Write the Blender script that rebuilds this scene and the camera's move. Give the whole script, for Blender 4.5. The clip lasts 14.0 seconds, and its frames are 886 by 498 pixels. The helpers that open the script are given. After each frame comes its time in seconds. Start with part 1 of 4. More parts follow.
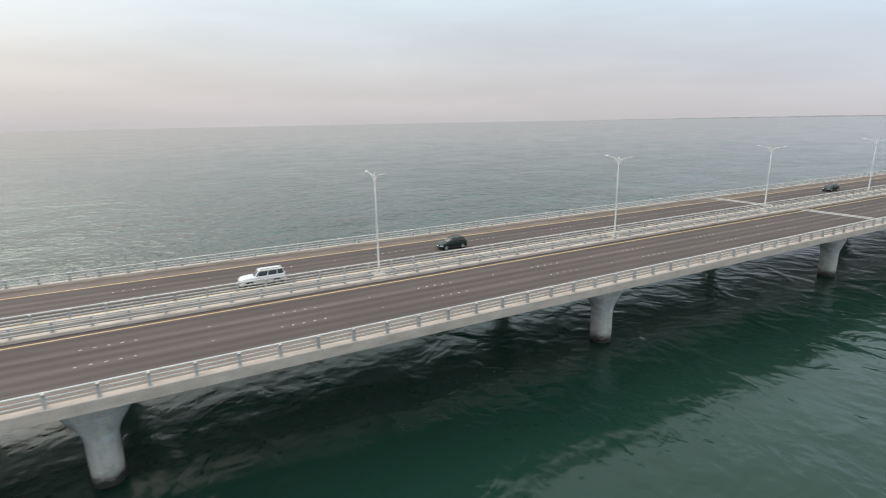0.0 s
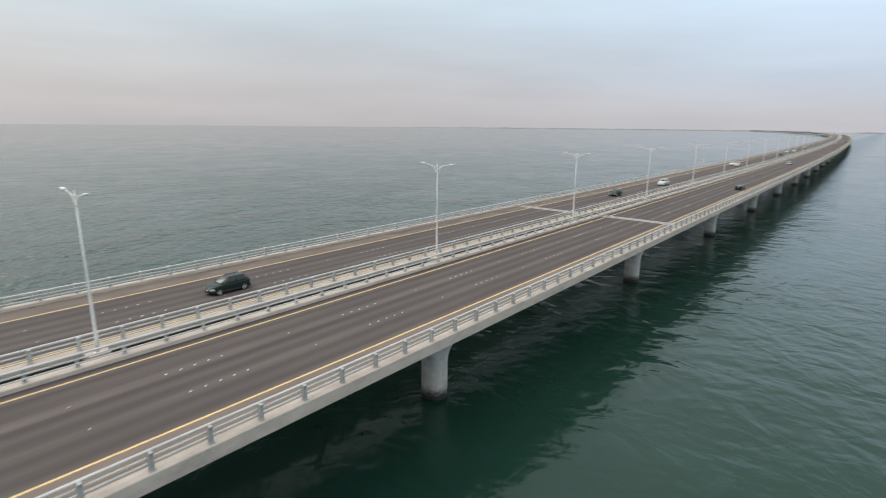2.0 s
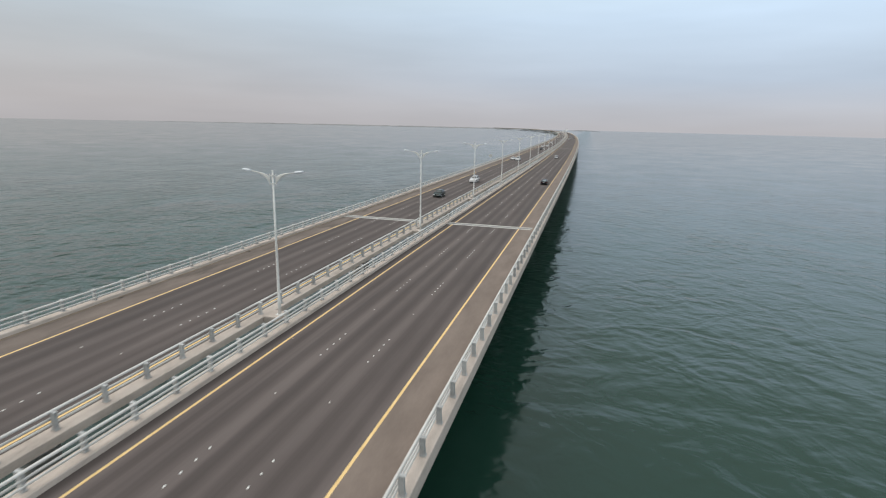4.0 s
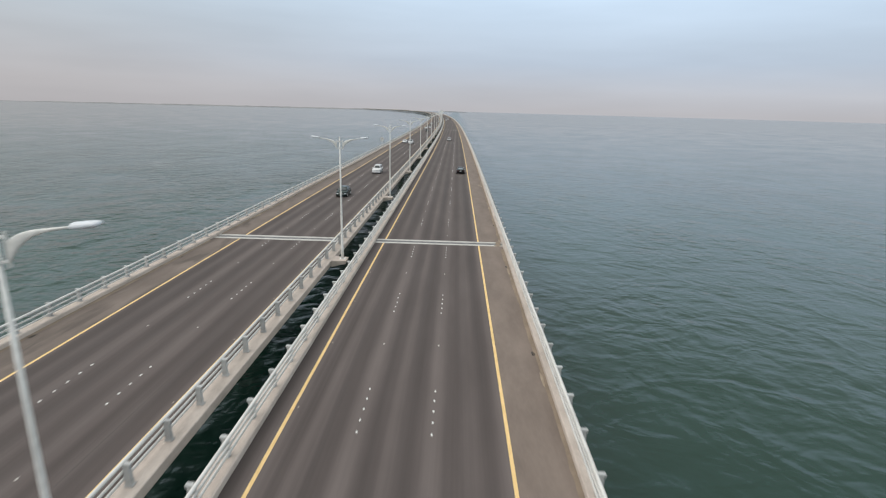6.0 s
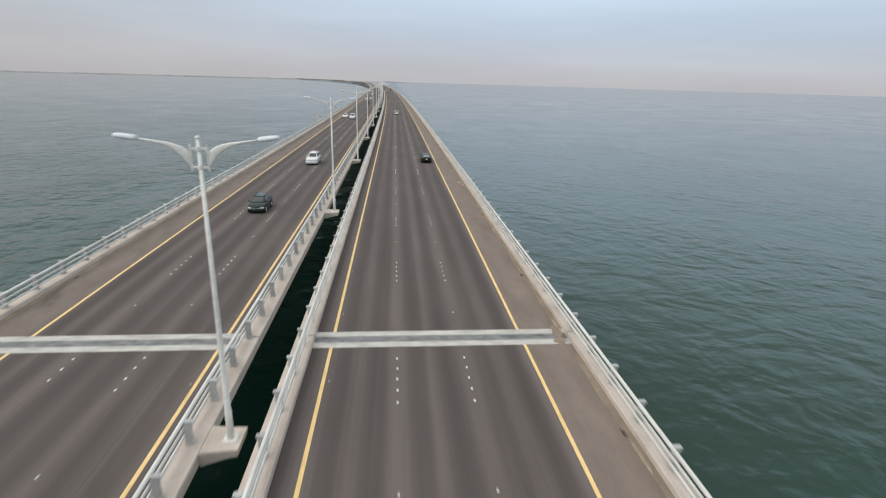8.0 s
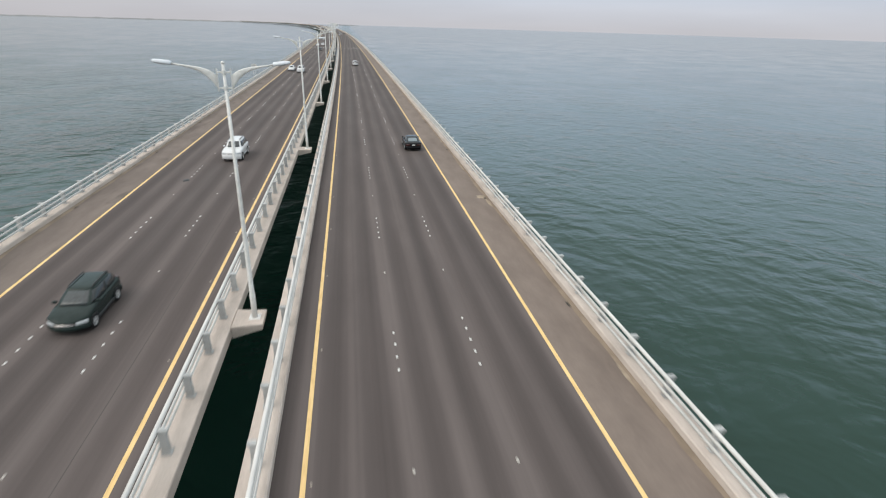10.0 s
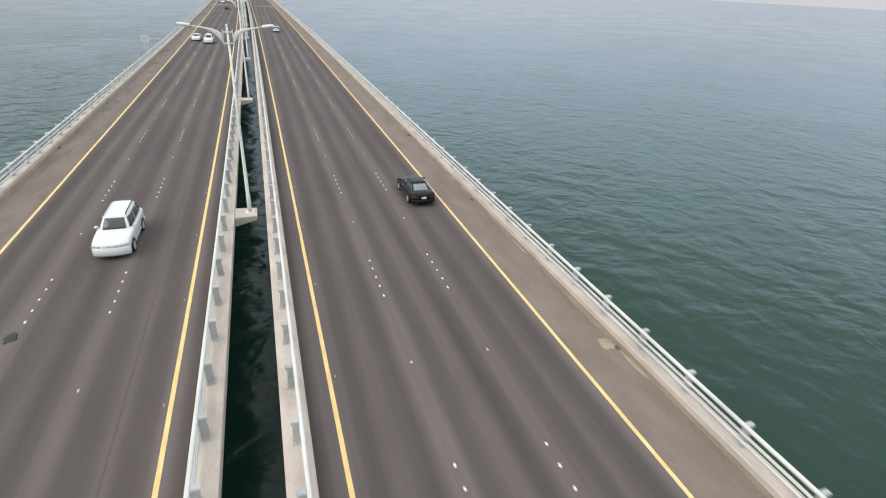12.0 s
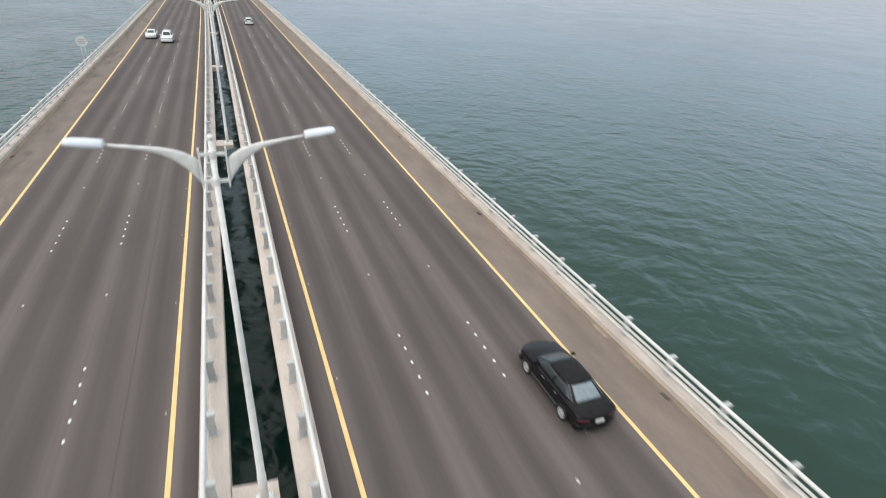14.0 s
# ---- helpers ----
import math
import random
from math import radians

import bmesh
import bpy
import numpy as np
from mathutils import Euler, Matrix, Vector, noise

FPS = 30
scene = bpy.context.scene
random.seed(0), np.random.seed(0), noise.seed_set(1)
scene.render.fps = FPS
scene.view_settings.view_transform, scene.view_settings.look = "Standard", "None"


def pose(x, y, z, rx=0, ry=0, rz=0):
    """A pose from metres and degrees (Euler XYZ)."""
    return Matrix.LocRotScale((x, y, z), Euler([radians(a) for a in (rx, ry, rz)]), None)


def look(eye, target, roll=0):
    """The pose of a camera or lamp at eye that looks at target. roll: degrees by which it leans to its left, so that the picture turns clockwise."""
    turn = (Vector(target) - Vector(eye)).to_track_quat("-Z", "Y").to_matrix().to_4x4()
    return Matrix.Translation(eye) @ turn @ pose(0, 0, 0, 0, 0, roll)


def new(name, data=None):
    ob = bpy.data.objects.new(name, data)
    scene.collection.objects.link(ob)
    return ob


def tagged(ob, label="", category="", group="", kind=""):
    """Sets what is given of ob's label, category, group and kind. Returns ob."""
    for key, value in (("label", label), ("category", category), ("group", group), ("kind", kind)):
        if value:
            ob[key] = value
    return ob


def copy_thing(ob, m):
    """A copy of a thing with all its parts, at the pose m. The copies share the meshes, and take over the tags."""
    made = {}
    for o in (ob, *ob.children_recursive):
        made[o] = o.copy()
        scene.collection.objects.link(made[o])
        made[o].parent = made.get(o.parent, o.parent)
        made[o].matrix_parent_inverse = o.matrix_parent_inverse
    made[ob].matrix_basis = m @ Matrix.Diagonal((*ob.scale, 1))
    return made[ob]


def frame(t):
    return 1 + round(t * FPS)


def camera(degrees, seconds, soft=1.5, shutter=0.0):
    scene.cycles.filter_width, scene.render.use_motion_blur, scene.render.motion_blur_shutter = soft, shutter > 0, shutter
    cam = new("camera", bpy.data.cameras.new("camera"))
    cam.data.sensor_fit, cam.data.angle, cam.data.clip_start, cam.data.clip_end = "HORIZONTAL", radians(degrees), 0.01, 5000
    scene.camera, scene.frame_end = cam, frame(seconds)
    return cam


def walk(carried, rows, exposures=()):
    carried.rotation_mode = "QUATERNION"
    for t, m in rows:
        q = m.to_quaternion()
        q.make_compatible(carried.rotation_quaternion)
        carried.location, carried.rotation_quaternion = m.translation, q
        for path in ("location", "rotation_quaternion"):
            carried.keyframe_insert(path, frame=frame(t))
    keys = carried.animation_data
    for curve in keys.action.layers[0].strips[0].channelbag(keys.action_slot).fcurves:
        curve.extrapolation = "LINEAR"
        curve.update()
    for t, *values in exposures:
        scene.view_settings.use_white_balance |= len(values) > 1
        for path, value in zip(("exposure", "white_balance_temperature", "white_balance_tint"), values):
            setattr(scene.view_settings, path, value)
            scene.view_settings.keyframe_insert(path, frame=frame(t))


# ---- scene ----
LENS = 80.0
cam = camera(LENS, 14.0, soft=1.15, shutter=0.4)
PATH = [
    (0.000, 51.599, -95.683, 17.290, 61.160, -13.761, 1.028),
    (0.500, 49.286, -91.485, 17.145, 58.704, -13.858, 0.860),
    (1.000, 46.311, -88.424, 17.032, 54.124, -13.982, 0.519),
    (1.500, 42.668, -86.762, 16.713, 47.370, -13.785, 0.001),
    (2.000, 38.029, -85.632, 16.307, 39.660, -13.263, -0.578),
    (2.500, 32.880, -83.869, 15.937, 32.020, -12.836, -0.953),
    (3.000, 28.110, -81.029, 15.661, 25.397, -12.837, -1.016),
    (3.500, 23.935, -77.145, 15.529, 20.117, -13.085, -1.099),
    (4.000, 20.008, -72.559, 15.463, 15.296, -13.276, -1.280),
    (4.500, 16.307, -67.520, 15.335, 11.062, -13.365, -1.309),
    (5.000, 12.955, -62.034, 15.112, 7.448, -13.518, -1.180),
    (5.500, 10.062, -55.862, 14.831, 4.286, -13.983, -1.183),
    (6.000, 7.710, -48.791, 14.539, 1.530, -14.898, -1.435),
    (6.500, 5.921, -40.799, 14.278, -0.685, -16.071, -1.699),
    (7.000, 4.567, -33.038, 14.055, -2.588, -16.630, -1.751),
    (7.500, 3.917, -25.845, 13.865, -3.713, -17.047, -1.723),
    (8.000, 3.376, -17.893, 13.721, -4.979, -17.703, -1.567),
    (8.500, 3.035, -10.109, 13.637, -5.982, -18.499, -1.376),
    (9.000, 2.846, -3.068, 13.433, -6.857, -20.096, -1.276),
    (9.500, 2.523, 5.215, 13.330, -7.862, -21.674, -1.308),
    (10.000, 1.919, 14.123, 13.364, -9.509, -23.002, -1.585),
    (10.500, 1.015, 22.401, 13.501, -11.937, -24.016, -2.087),
    (11.000, -0.021, 29.063, 13.696, -14.553, -24.857, -2.560),
    (11.500, -0.822, 34.399, 14.029, -16.588, -25.809, -2.783),
    (12.000, -1.459, 39.735, 14.522, -18.065, -26.809, -2.765),
    (12.500, -2.037, 44.760, 14.886, -19.314, -27.590, -2.717),
    (13.000, -2.413, 50.362, 15.025, -20.221, -28.093, -2.921),
    (13.500, -2.559, 56.285, 15.121, -20.782, -28.248, -3.253),
    (14.000, -2.506, 62.732, 15.176, -21.153, -28.332, -3.429),
]

walk(cam, [(t, pose(x, y, z, 90 + pitch, roll, yaw)) for t, x, y, z, yaw, pitch, roll in PATH],
     [(0.0, 0.20, 6500, 10), (2.0, 0.07, 6500, 10), (4.0, -0.10, 6500, 10), (8.5, -0.05, 6500, 10), (11.0, 0.20, 6400, 10), (14.0, 0.28, 6400, 10)])

# ------------------------------------------------------------ world and sun
SUN_ELEVATION, SUN_AZIMUTH = radians(43), radians(-111)


def ramp_node(tree, stops, source=None, smooth=True):
    node = tree.nodes.new("ShaderNodeValToRGB")
    node.color_ramp.interpolation = "EASE" if smooth else "LINEAR"
    while len(node.color_ramp.elements) < len(stops):
        node.color_ramp.elements.new(0.5)
    for element, (place, colour) in zip(node.color_ramp.elements, stops):
        element.position, element.color = place, (*colour, 1)
    if source is not None:
        tree.links.new(source, node.inputs[0])
    return node


def make_world():
    world = bpy.data.worlds.new("hazy_sky")
    scene.world = world
    world.use_nodes = True
    tree = world.node_tree
    tree.nodes.clear()
    sky = tree.nodes.new("ShaderNodeTexSky")
    sky.sky_type, sky.sun_disc = "NISHITA", False
    sky.sun_elevation, sky.sun_rotation = SUN_ELEVATION, SUN_AZIMUTH
    sky.air_density, sky.dust_density, sky.ozone_density = 1.6, 6.0, 1.0
    dim = tree.nodes.new("ShaderNodeVectorMath")
    dim.operation = "SCALE"
    dim.inputs["Scale"].default_value = 0.11
    tree.links.new(sky.outputs[0], dim.inputs[0])
    where = tree.nodes.new("ShaderNodeTexCoord")
    split = tree.nodes.new("ShaderNodeSeparateXYZ")
    tree.links.new(where.outputs["Generated"], split.inputs[0])
    # haze: pinkish at the horizon, blue-grey above, bright cloud overhead
    haze = ramp_node(tree, [(0.0, (0.600, 0.580, 0.595)), (0.03, (0.630, 0.610, 0.625)), (0.08, (0.605, 0.618, 0.655)),
                            (0.18, (0.605, 0.700, 0.790)), (0.32, (0.84, 1.04, 1.08)), (0.5, (1.08, 1.24, 1.24)), (1.0, (1.66, 1.63, 1.60))], split.outputs["Z"], False)
    # away from the sun the same sky is bluer
    clear = ramp_node(tree, [(0.0, (0.660, 0.655, 0.690)), (0.03, (0.680, 0.705, 0.770)), (0.08, (0.620, 0.730, 0.885)), (0.18, (0.765, 0.950, 1.170)),
                             (0.32, (0.94, 1.16, 1.30)), (0.5, (0.80, 0.93, 0.92)), (0.75, (1.25, 1.30, 1.24)), (1.0, (1.62, 1.60, 1.55))], split.outputs["Z"], False)
    facing = tree.nodes.new("ShaderNodeVectorMath")
    facing.operation = "DOT_PRODUCT"
    facing.inputs[1].default_value = (0.88, 0.47, 0.0)
    tree.links.new(where.outputs["Generated"], facing.inputs[0])
    spread = tree.nodes.new("ShaderNodeMapRange")
    spread.interpolation_type = "SMOOTHSTEP"
    spread.inputs["From Min"].default_value, spread.inputs["From Max"].default_value = -0.45, 0.75
    tree.links.new(facing.outputs["Value"], spread.inputs["Value"])
    both = tree.nodes.new("ShaderNodeMix")
    both.data_type = "RGBA"
    tree.links.new(spread.outputs[0], both.inputs["Factor"])
    tree.links.new(haze.outputs[0], both.inputs["A"])
    tree.links.new(clear.outputs[0], both.inputs["B"])
    mix = tree.nodes.new("ShaderNodeMix")
    mix.data_type = "RGBA"
    mix.inputs["Factor"].default_value = 0.82
    tree.links.new(dim.outputs[0], mix.inputs["A"])
    tree.links.new(both.outputs["Result"], mix.inputs["B"])
    # faint bands of thin cloud
    squash = tree.nodes.new("ShaderNodeMapping")
    squash.inputs["Scale"].default_value = (1.3, 1.3, 9.0)
    tree.links.new(where.outputs["Generated"], squash.inputs["Vector"])
    cloud = tree.nodes.new("ShaderNodeTexNoise")
    cloud.inputs["Scale"].default_value, cloud.inputs["Detail"].default_value = 1.6, 4.0
    tree.links.new(squash.outputs[0], cloud.inputs["Vector"])
    soft = tree.nodes.new("ShaderNodeMapRange")
    for key, v in (("From Min", 0.3), ("From Max", 0.7), ("To Min", 0.93), ("To Max", 1.06)):
        soft.inputs[key].default_value = v
    tree.links.new(cloud.outputs["Fac"], soft.inputs["Value"])
    veiled = tree.nodes.new("ShaderNodeVectorMath")
    veiled.operation = "SCALE"
    tree.links.new(mix.outputs["Result"], veiled.inputs[0])
    tree.links.new(soft.outputs[0], veiled.inputs["Scale"])
    background = tree.nodes.new("ShaderNodeBackground")
    background.inputs["Strength"].default_value = 1.0
    tree.links.new(veiled.outputs[0], background.inputs["Color"])
    out = tree.nodes.new("ShaderNodeOutputWorld")
    tree.links.new(background.outputs[0], out.inputs[0])


make_world()
sun = new("sun", bpy.data.lights.new("sun", "SUN"))
sun.data.energy, sun.data.angle, sun.data.color = 1.05, radians(46), (1.0, 0.93, 0.86)
sun.matrix_world = look((-62, -24, 62), (0, 0, 0))

# ------------------------------------------------------------ materials


class Nodes:
    """A node material with a few shorthands."""

    def __init__(self, name, roughness=0.8, metallic=0.0, specular=0.4):
        self.material = bpy.data.materials.new(name)
        self.material.use_nodes = True
        self.tree = self.material.node_tree
        self.shader = self.tree.nodes["Principled BSDF"]
        self.shader.inputs["Roughness"].default_value = roughness
        self.shader.inputs["Metallic"].default_value = metallic
        self.shader.inputs["Specular IOR Level"].default_value = specular
        self.place = self.tree.nodes.new("ShaderNodeTexCoord").outputs["Object"]

    def link(self, a, b):
        self.tree.links.new(a, b)

    def stretched(self, scale, source=None):
        node = self.tree.nodes.new("ShaderNodeMapping")
        node.inputs["Scale"].default_value = scale
        self.link(source or self.place, node.inputs["Vector"])
        return node.outputs[0]

    def turned(self, angle):
        node = self.tree.nodes.new("ShaderNodeMapping")
        node.inputs["Rotation"].default_value = (0, 0, radians(angle))
        self.link(self.place, node.inputs["Vector"])
        return node.outputs[0]

    def noise(self, scale, detail=4.0, rough=0.55, source=None, distortion=0.0):
        node = self.tree.nodes.new("ShaderNodeTexNoise")
        node.inputs["Scale"].default_value, node.inputs["Detail"].default_value = scale, detail
        node.inputs["Roughness"].default_value, node.inputs["Distortion"].default_value = rough, distortion
        self.link(source or self.place, node.inputs["Vector"])
        return node.outputs["Fac"]

    def ramp(self, source, *stops, smooth=True):
        return ramp_node(self.tree, stops, source, smooth).outputs[0]

    def value(self, source, low, high, a=0.3, b=0.7):
        node = self.tree.nodes.new("ShaderNodeMapRange")
        for key, v in (("From Min", a), ("From Max", b), ("To Min", low), ("To Max", high)):
            node.inputs[key].default_value = v
        self.link(source, node.inputs["Value"])
        return node.outputs[0]

    def math(self, kind, a, b=None):
        node = self.tree.nodes.new("ShaderNodeMath")
        node.operation = kind
        for socket, v in zip(node.inputs, (a, b)):
            if v is None:
                continue
            if isinstance(v, (int, float)):
                socket.default_value = v
            else:
                self.link(v, socket)
        return node.outputs[0]

    def mix(self, factor, a, b, kind="MIX"):
        node = self.tree.nodes.new("ShaderNodeMix")
        node.data_type, node.blend_type = "RGBA", kind
        for key, v in (("Factor", factor), ("A", a), ("B", b)):
            socket = node.inputs[key] if key == "Factor" else [s for s in node.inputs if s.name == key and s.type == "RGBA"][0]
            if isinstance(v, (int, float)):
                socket.default_value = v
            elif isinstance(v, tuple):
                socket.default_value = (*v, 1)
            else:
                self.link(v, socket)
        return [s for s in node.outputs if s.type == "RGBA"][0]

    def colour(self, source):
        if isinstance(source, tuple):
            self.shader.inputs["Base Color"].default_value = (*source, 1)
        else:
            self.link(source, self.shader.inputs["Base Color"])
        return self

    def rough(self, source):
        self.link(source, self.shader.inputs["Roughness"])
        return self

    def bump(self, source, distance, strength=1.0, under=None):
        node = self.tree.nodes.new("ShaderNodeBump")
        node.inputs["Distance"].default_value, node.inputs["Strength"].default_value = distance, strength
        self.link(source, node.inputs["Height"])
        if under is not None:
            self.link(under, node.inputs["Normal"])
        self.link(node.outputs[0], self.shader.inputs["Normal"])
        return node.outputs[0]

    def random(self):
        return self.tree.nodes.new("ShaderNodeObjectInfo").outputs["Random"]


def asphalt_material(name, offset, sign):
    """Worn asphalt with pale and dark streaks along the lanes; offset and sign place lane edges at 0, 3.5 and 7 m."""
    n = Nodes(name, 0.85, 0, 0.12)
    split = n.tree.nodes.new("ShaderNodeSeparateXYZ")
    n.link(n.place, split.inputs[0])
    across = n.math("ADD", n.math("MULTIPLY", split.outputs["X"], sign), offset)
    paths = n.math("COSINE", n.math("MULTIPLY", across, 2 * math.pi / 1.75))
    lane = n.math("COSINE", n.math("MULTIPLY", across, 2 * math.pi / 3.5))
    streak = n.noise(1.0, 3, 0.6, n.stretched((1.1, 0.006, 1)))
    fine = n.noise(1.0, 3, 0.6, n.stretched((4.5, 0.03, 1)))
    blotch = n.noise(1.0, 5, 0.6, n.stretched((0.35, 0.06, 1)))
    grain = n.noise(30, 3, 0.7)
    total = n.math("ADD", n.math("MULTIPLY", paths, 0.105), n.math("MULTIPLY", lane, 0.05))
    total = n.math("ADD", total, n.math("MULTIPLY", streak, 0.54))
    total = n.math("ADD", total, n.math("MULTIPLY", fine, 0.14))
    total = n.math("ADD", total, n.math("MULTIPLY", blotch, 0.38))
    total = n.math("ADD", total, n.math("MULTIPLY", grain, 0.08))
    n.colour(n.ramp(total, (0.32, (0.0650, 0.0540, 0.0515)), (0.54, (0.0915, 0.0764, 0.0729)), (0.80, (0.1430, 0.1200, 0.1145)), smooth=False))
    n.rough(n.value(streak, 0.7, 0.92))
    n.bump(n.noise(45, 4, 0.7), 0.01, 0.5)
    return n.material


def mottled(name, dark, mid, light, scale, roughness=0.85, bump=0.0, metallic=0.0, specular=0.35, stretch=(1, 1, 1), per_object=0.0):
    n = Nodes(name, roughness, metallic, specular)
    place = n.stretched(stretch)
    big = n.noise(scale, 5, 0.6, place)
    small = n.noise(scale * 11, 4, 0.65, place)
    total = n.math("ADD", n.math("MULTIPLY", big, 0.7), n.math("MULTIPLY", small, 0.3))
    if per_object:
        total = n.math("ADD", total, n.value(n.random(), -per_object, per_object, 0, 1))
    n.colour(n.ramp(total, (0.34, dark), (0.5, mid), (0.66, light), smooth=False))
    n.rough(n.value(small, roughness - 0.1, min(1.0, roughness + 0.08)))
    if bump:
        n.bump(small, bump, 0.6)
    return n.material


def plain(name, colour, roughness=0.5, metallic=0.0, specular=0.5, wear=0.12):
    n = Nodes(name, roughness, metallic, specular)
    grime = n.noise(6, 5, 0.65)
    low = tuple(c * (1 - wear) for c in colour)
    high = tuple(min(1, c * (1 + wear * 0.5)) for c in colour)
    n.colour(n.ramp(grime, (0.35, low), (0.65, high)))
    n.rough(n.value(grime, max(0.02, roughness - 0.05), min(1, roughness + 0.1)))
    return n.material


def paint_material(name, colour, roughness=0.06):
    n = Nodes(name, roughness, 0, 0.15)
    dust = n.noise(3.5, 5, 0.6)
    n.colour(n.ramp(dust, (0.35, tuple(c * 0.93 for c in colour)), (0.7, tuple(c * 1.0 + 0.004 for c in colour))))
    n.rough(n.value(dust, roughness, roughness + 0.07))
    return n.material


def stained_material():
    """Dusty asphalt with old dark stains drawn out along the road."""
    n = Nodes("stained_dusty_asphalt", 0.92, 0, 0.2)
    dust = n.math("ADD", n.math("MULTIPLY", n.noise(0.7, 5, 0.6, n.stretched((1, 0.3, 1))), 0.7), n.math("MULTIPLY", n.noise(8, 4, 0.65), 0.3))
    base = n.ramp(dust, (0.34, (0.136, 0.111, 0.098)), (0.5, (0.170, 0.139, 0.1225)), (0.66, (0.205, 0.169, 0.149)), smooth=False)
    stains = n.value(n.noise(1.0, 5, 0.62, n.stretched((0.55, 0.11, 1)), 0.6), 0.0, 0.75, 0.54, 0.66)
    n.colour(n.mix(stains, base, (0.098, 0.082, 0.073)))
    n.bump(n.noise(40, 4, 0.7), 0.01, 0.5)
    return n.material


def water_material():
    n = Nodes("sea_water", 0.08, 0, 0.5)
    n.shader.inputs["IOR"].default_value = 1.33
    deep = n.noise(0.012, 4, 0.6)
    n.colour(n.ramp(deep, (0.3, (0.0076, 0.0275, 0.0196)), (0.5, (0.0096, 0.0335, 0.0242)), (0.72, (0.0135, 0.0425, 0.0306))))
    swell = n.noise(1.0, 3, 0.5, n.stretched((0.13, 0.17, 1), n.turned(20)), 0.9)
    chop = n.math("ADD", n.math("MULTIPLY", n.noise(1.0, 1.8, 0.5, n.stretched((0.20, 0.27, 1), n.turned(38)), 0.7), 0.60),
                  n.math("MULTIPLY", n.noise(1.0, 1.8, 0.5, n.stretched((0.26, 0.33, 1), n.turned(-30)), 0.7), 0.55))
    ripple = n.noise(1.0, 3, 0.55, n.stretched((1.1, 1.7, 1), n.turned(8)), 0.6)
    reach = n.tree.nodes.new("ShaderNodeVectorMath")
    reach.operation = "LENGTH"
    n.link(n.place, reach.inputs[0])
    open_sea = n.value(reach.outputs["Value"], 1.0, 0.20, 60, 650)
    # gusts leave patches of rougher and smoother water
    gusts = n.math("MULTIPLY", n.value(n.noise(0.04, 4, 0.6, n.stretched((1, 0.6, 1)), 0.5), 0.35, 1.35, 0.34, 0.64), open_sea)
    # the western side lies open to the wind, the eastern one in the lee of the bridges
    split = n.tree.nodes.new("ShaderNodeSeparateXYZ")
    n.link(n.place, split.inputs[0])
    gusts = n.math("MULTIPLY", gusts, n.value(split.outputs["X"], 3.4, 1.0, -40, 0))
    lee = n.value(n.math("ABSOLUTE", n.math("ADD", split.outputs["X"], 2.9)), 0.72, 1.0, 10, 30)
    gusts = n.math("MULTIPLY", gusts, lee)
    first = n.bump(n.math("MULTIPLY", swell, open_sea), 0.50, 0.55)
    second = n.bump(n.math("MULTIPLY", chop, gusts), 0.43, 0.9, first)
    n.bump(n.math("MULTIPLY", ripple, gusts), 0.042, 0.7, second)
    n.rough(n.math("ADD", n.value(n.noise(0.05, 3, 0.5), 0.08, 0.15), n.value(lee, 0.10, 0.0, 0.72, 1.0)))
    return n.material


ASPHALT_A = asphalt_material("asphalt_a", 0.0, 1.0)
ASPHALT_B = asphalt_material("asphalt_b", -5.8, -1.0)
SHOULDER = mottled("dusty_asphalt", (0.146, 0.115, 0.098), (0.180, 0.143, 0.122), (0.214, 0.171, 0.146), 0.7, 0.92, 0.01, stretch=(1.0, 0.30, 1))
STAINED_SHOULDER = stained_material()
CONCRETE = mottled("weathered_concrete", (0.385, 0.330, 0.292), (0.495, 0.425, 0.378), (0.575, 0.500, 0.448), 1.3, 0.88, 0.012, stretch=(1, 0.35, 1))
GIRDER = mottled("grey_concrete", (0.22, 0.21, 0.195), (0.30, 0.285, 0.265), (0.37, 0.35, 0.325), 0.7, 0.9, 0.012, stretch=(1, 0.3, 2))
RAIL_METAL = mottled("galvanised_rail", (0.45, 0.44, 0.425), (0.575, 0.56, 0.54), (0.68, 0.665, 0.64), 1.5, 0.62, 0, 0.0, 0.3, stretch=(2, 0.3, 2))
POST_METAL = mottled("galvanised_post", (0.30, 0.302, 0.302), (0.39, 0.392, 0.39), (0.47, 0.47, 0.465), 3.0, 0.6, 0.004, 0.1, 0.5, per_object=0.12)
YELLOW = mottled("yellow_road_paint", (0.58, 0.395, 0.165), (0.73, 0.505, 0.225), (0.80, 0.585, 0.295), 2.2, 0.7, 0.003, stretch=(3, 0.5, 1))
STUD_WHITE = plain("white_ceramic", (0.74, 0.73, 0.70), 0.4, wear=0.25)
STUD_GREY = plain("scuffed_ceramic", (0.50, 0.47, 0.43), 0.5, wear=0.35)
STUD_DULL = plain("dull_ceramic", (0.42, 0.36, 0.30), 0.6, wear=0.3)
JOINT_PALE = mottled("joint_mortar", (0.30, 0.285, 0.27), (0.44, 0.425, 0.40), (0.55, 0.53, 0.50), 0.8, 0.9, 0.01, stretch=(1.2, 2.5, 1))
JOINT_GREY = mottled("joint_steel_and_rubber", (0.10, 0.10, 0.105), (0.19, 0.19, 0.195), (0.32, 0.315, 0.31), 0.9, 0.75, 0.004, 0.1, stretch=(1.4, 3, 1))
SAND = mottled("blown_sand", (0.235, 0.188, 0.142), (0.305, 0.246, 0.186), (0.37, 0.305, 0.238), 2.0, 0.95, 0.01)
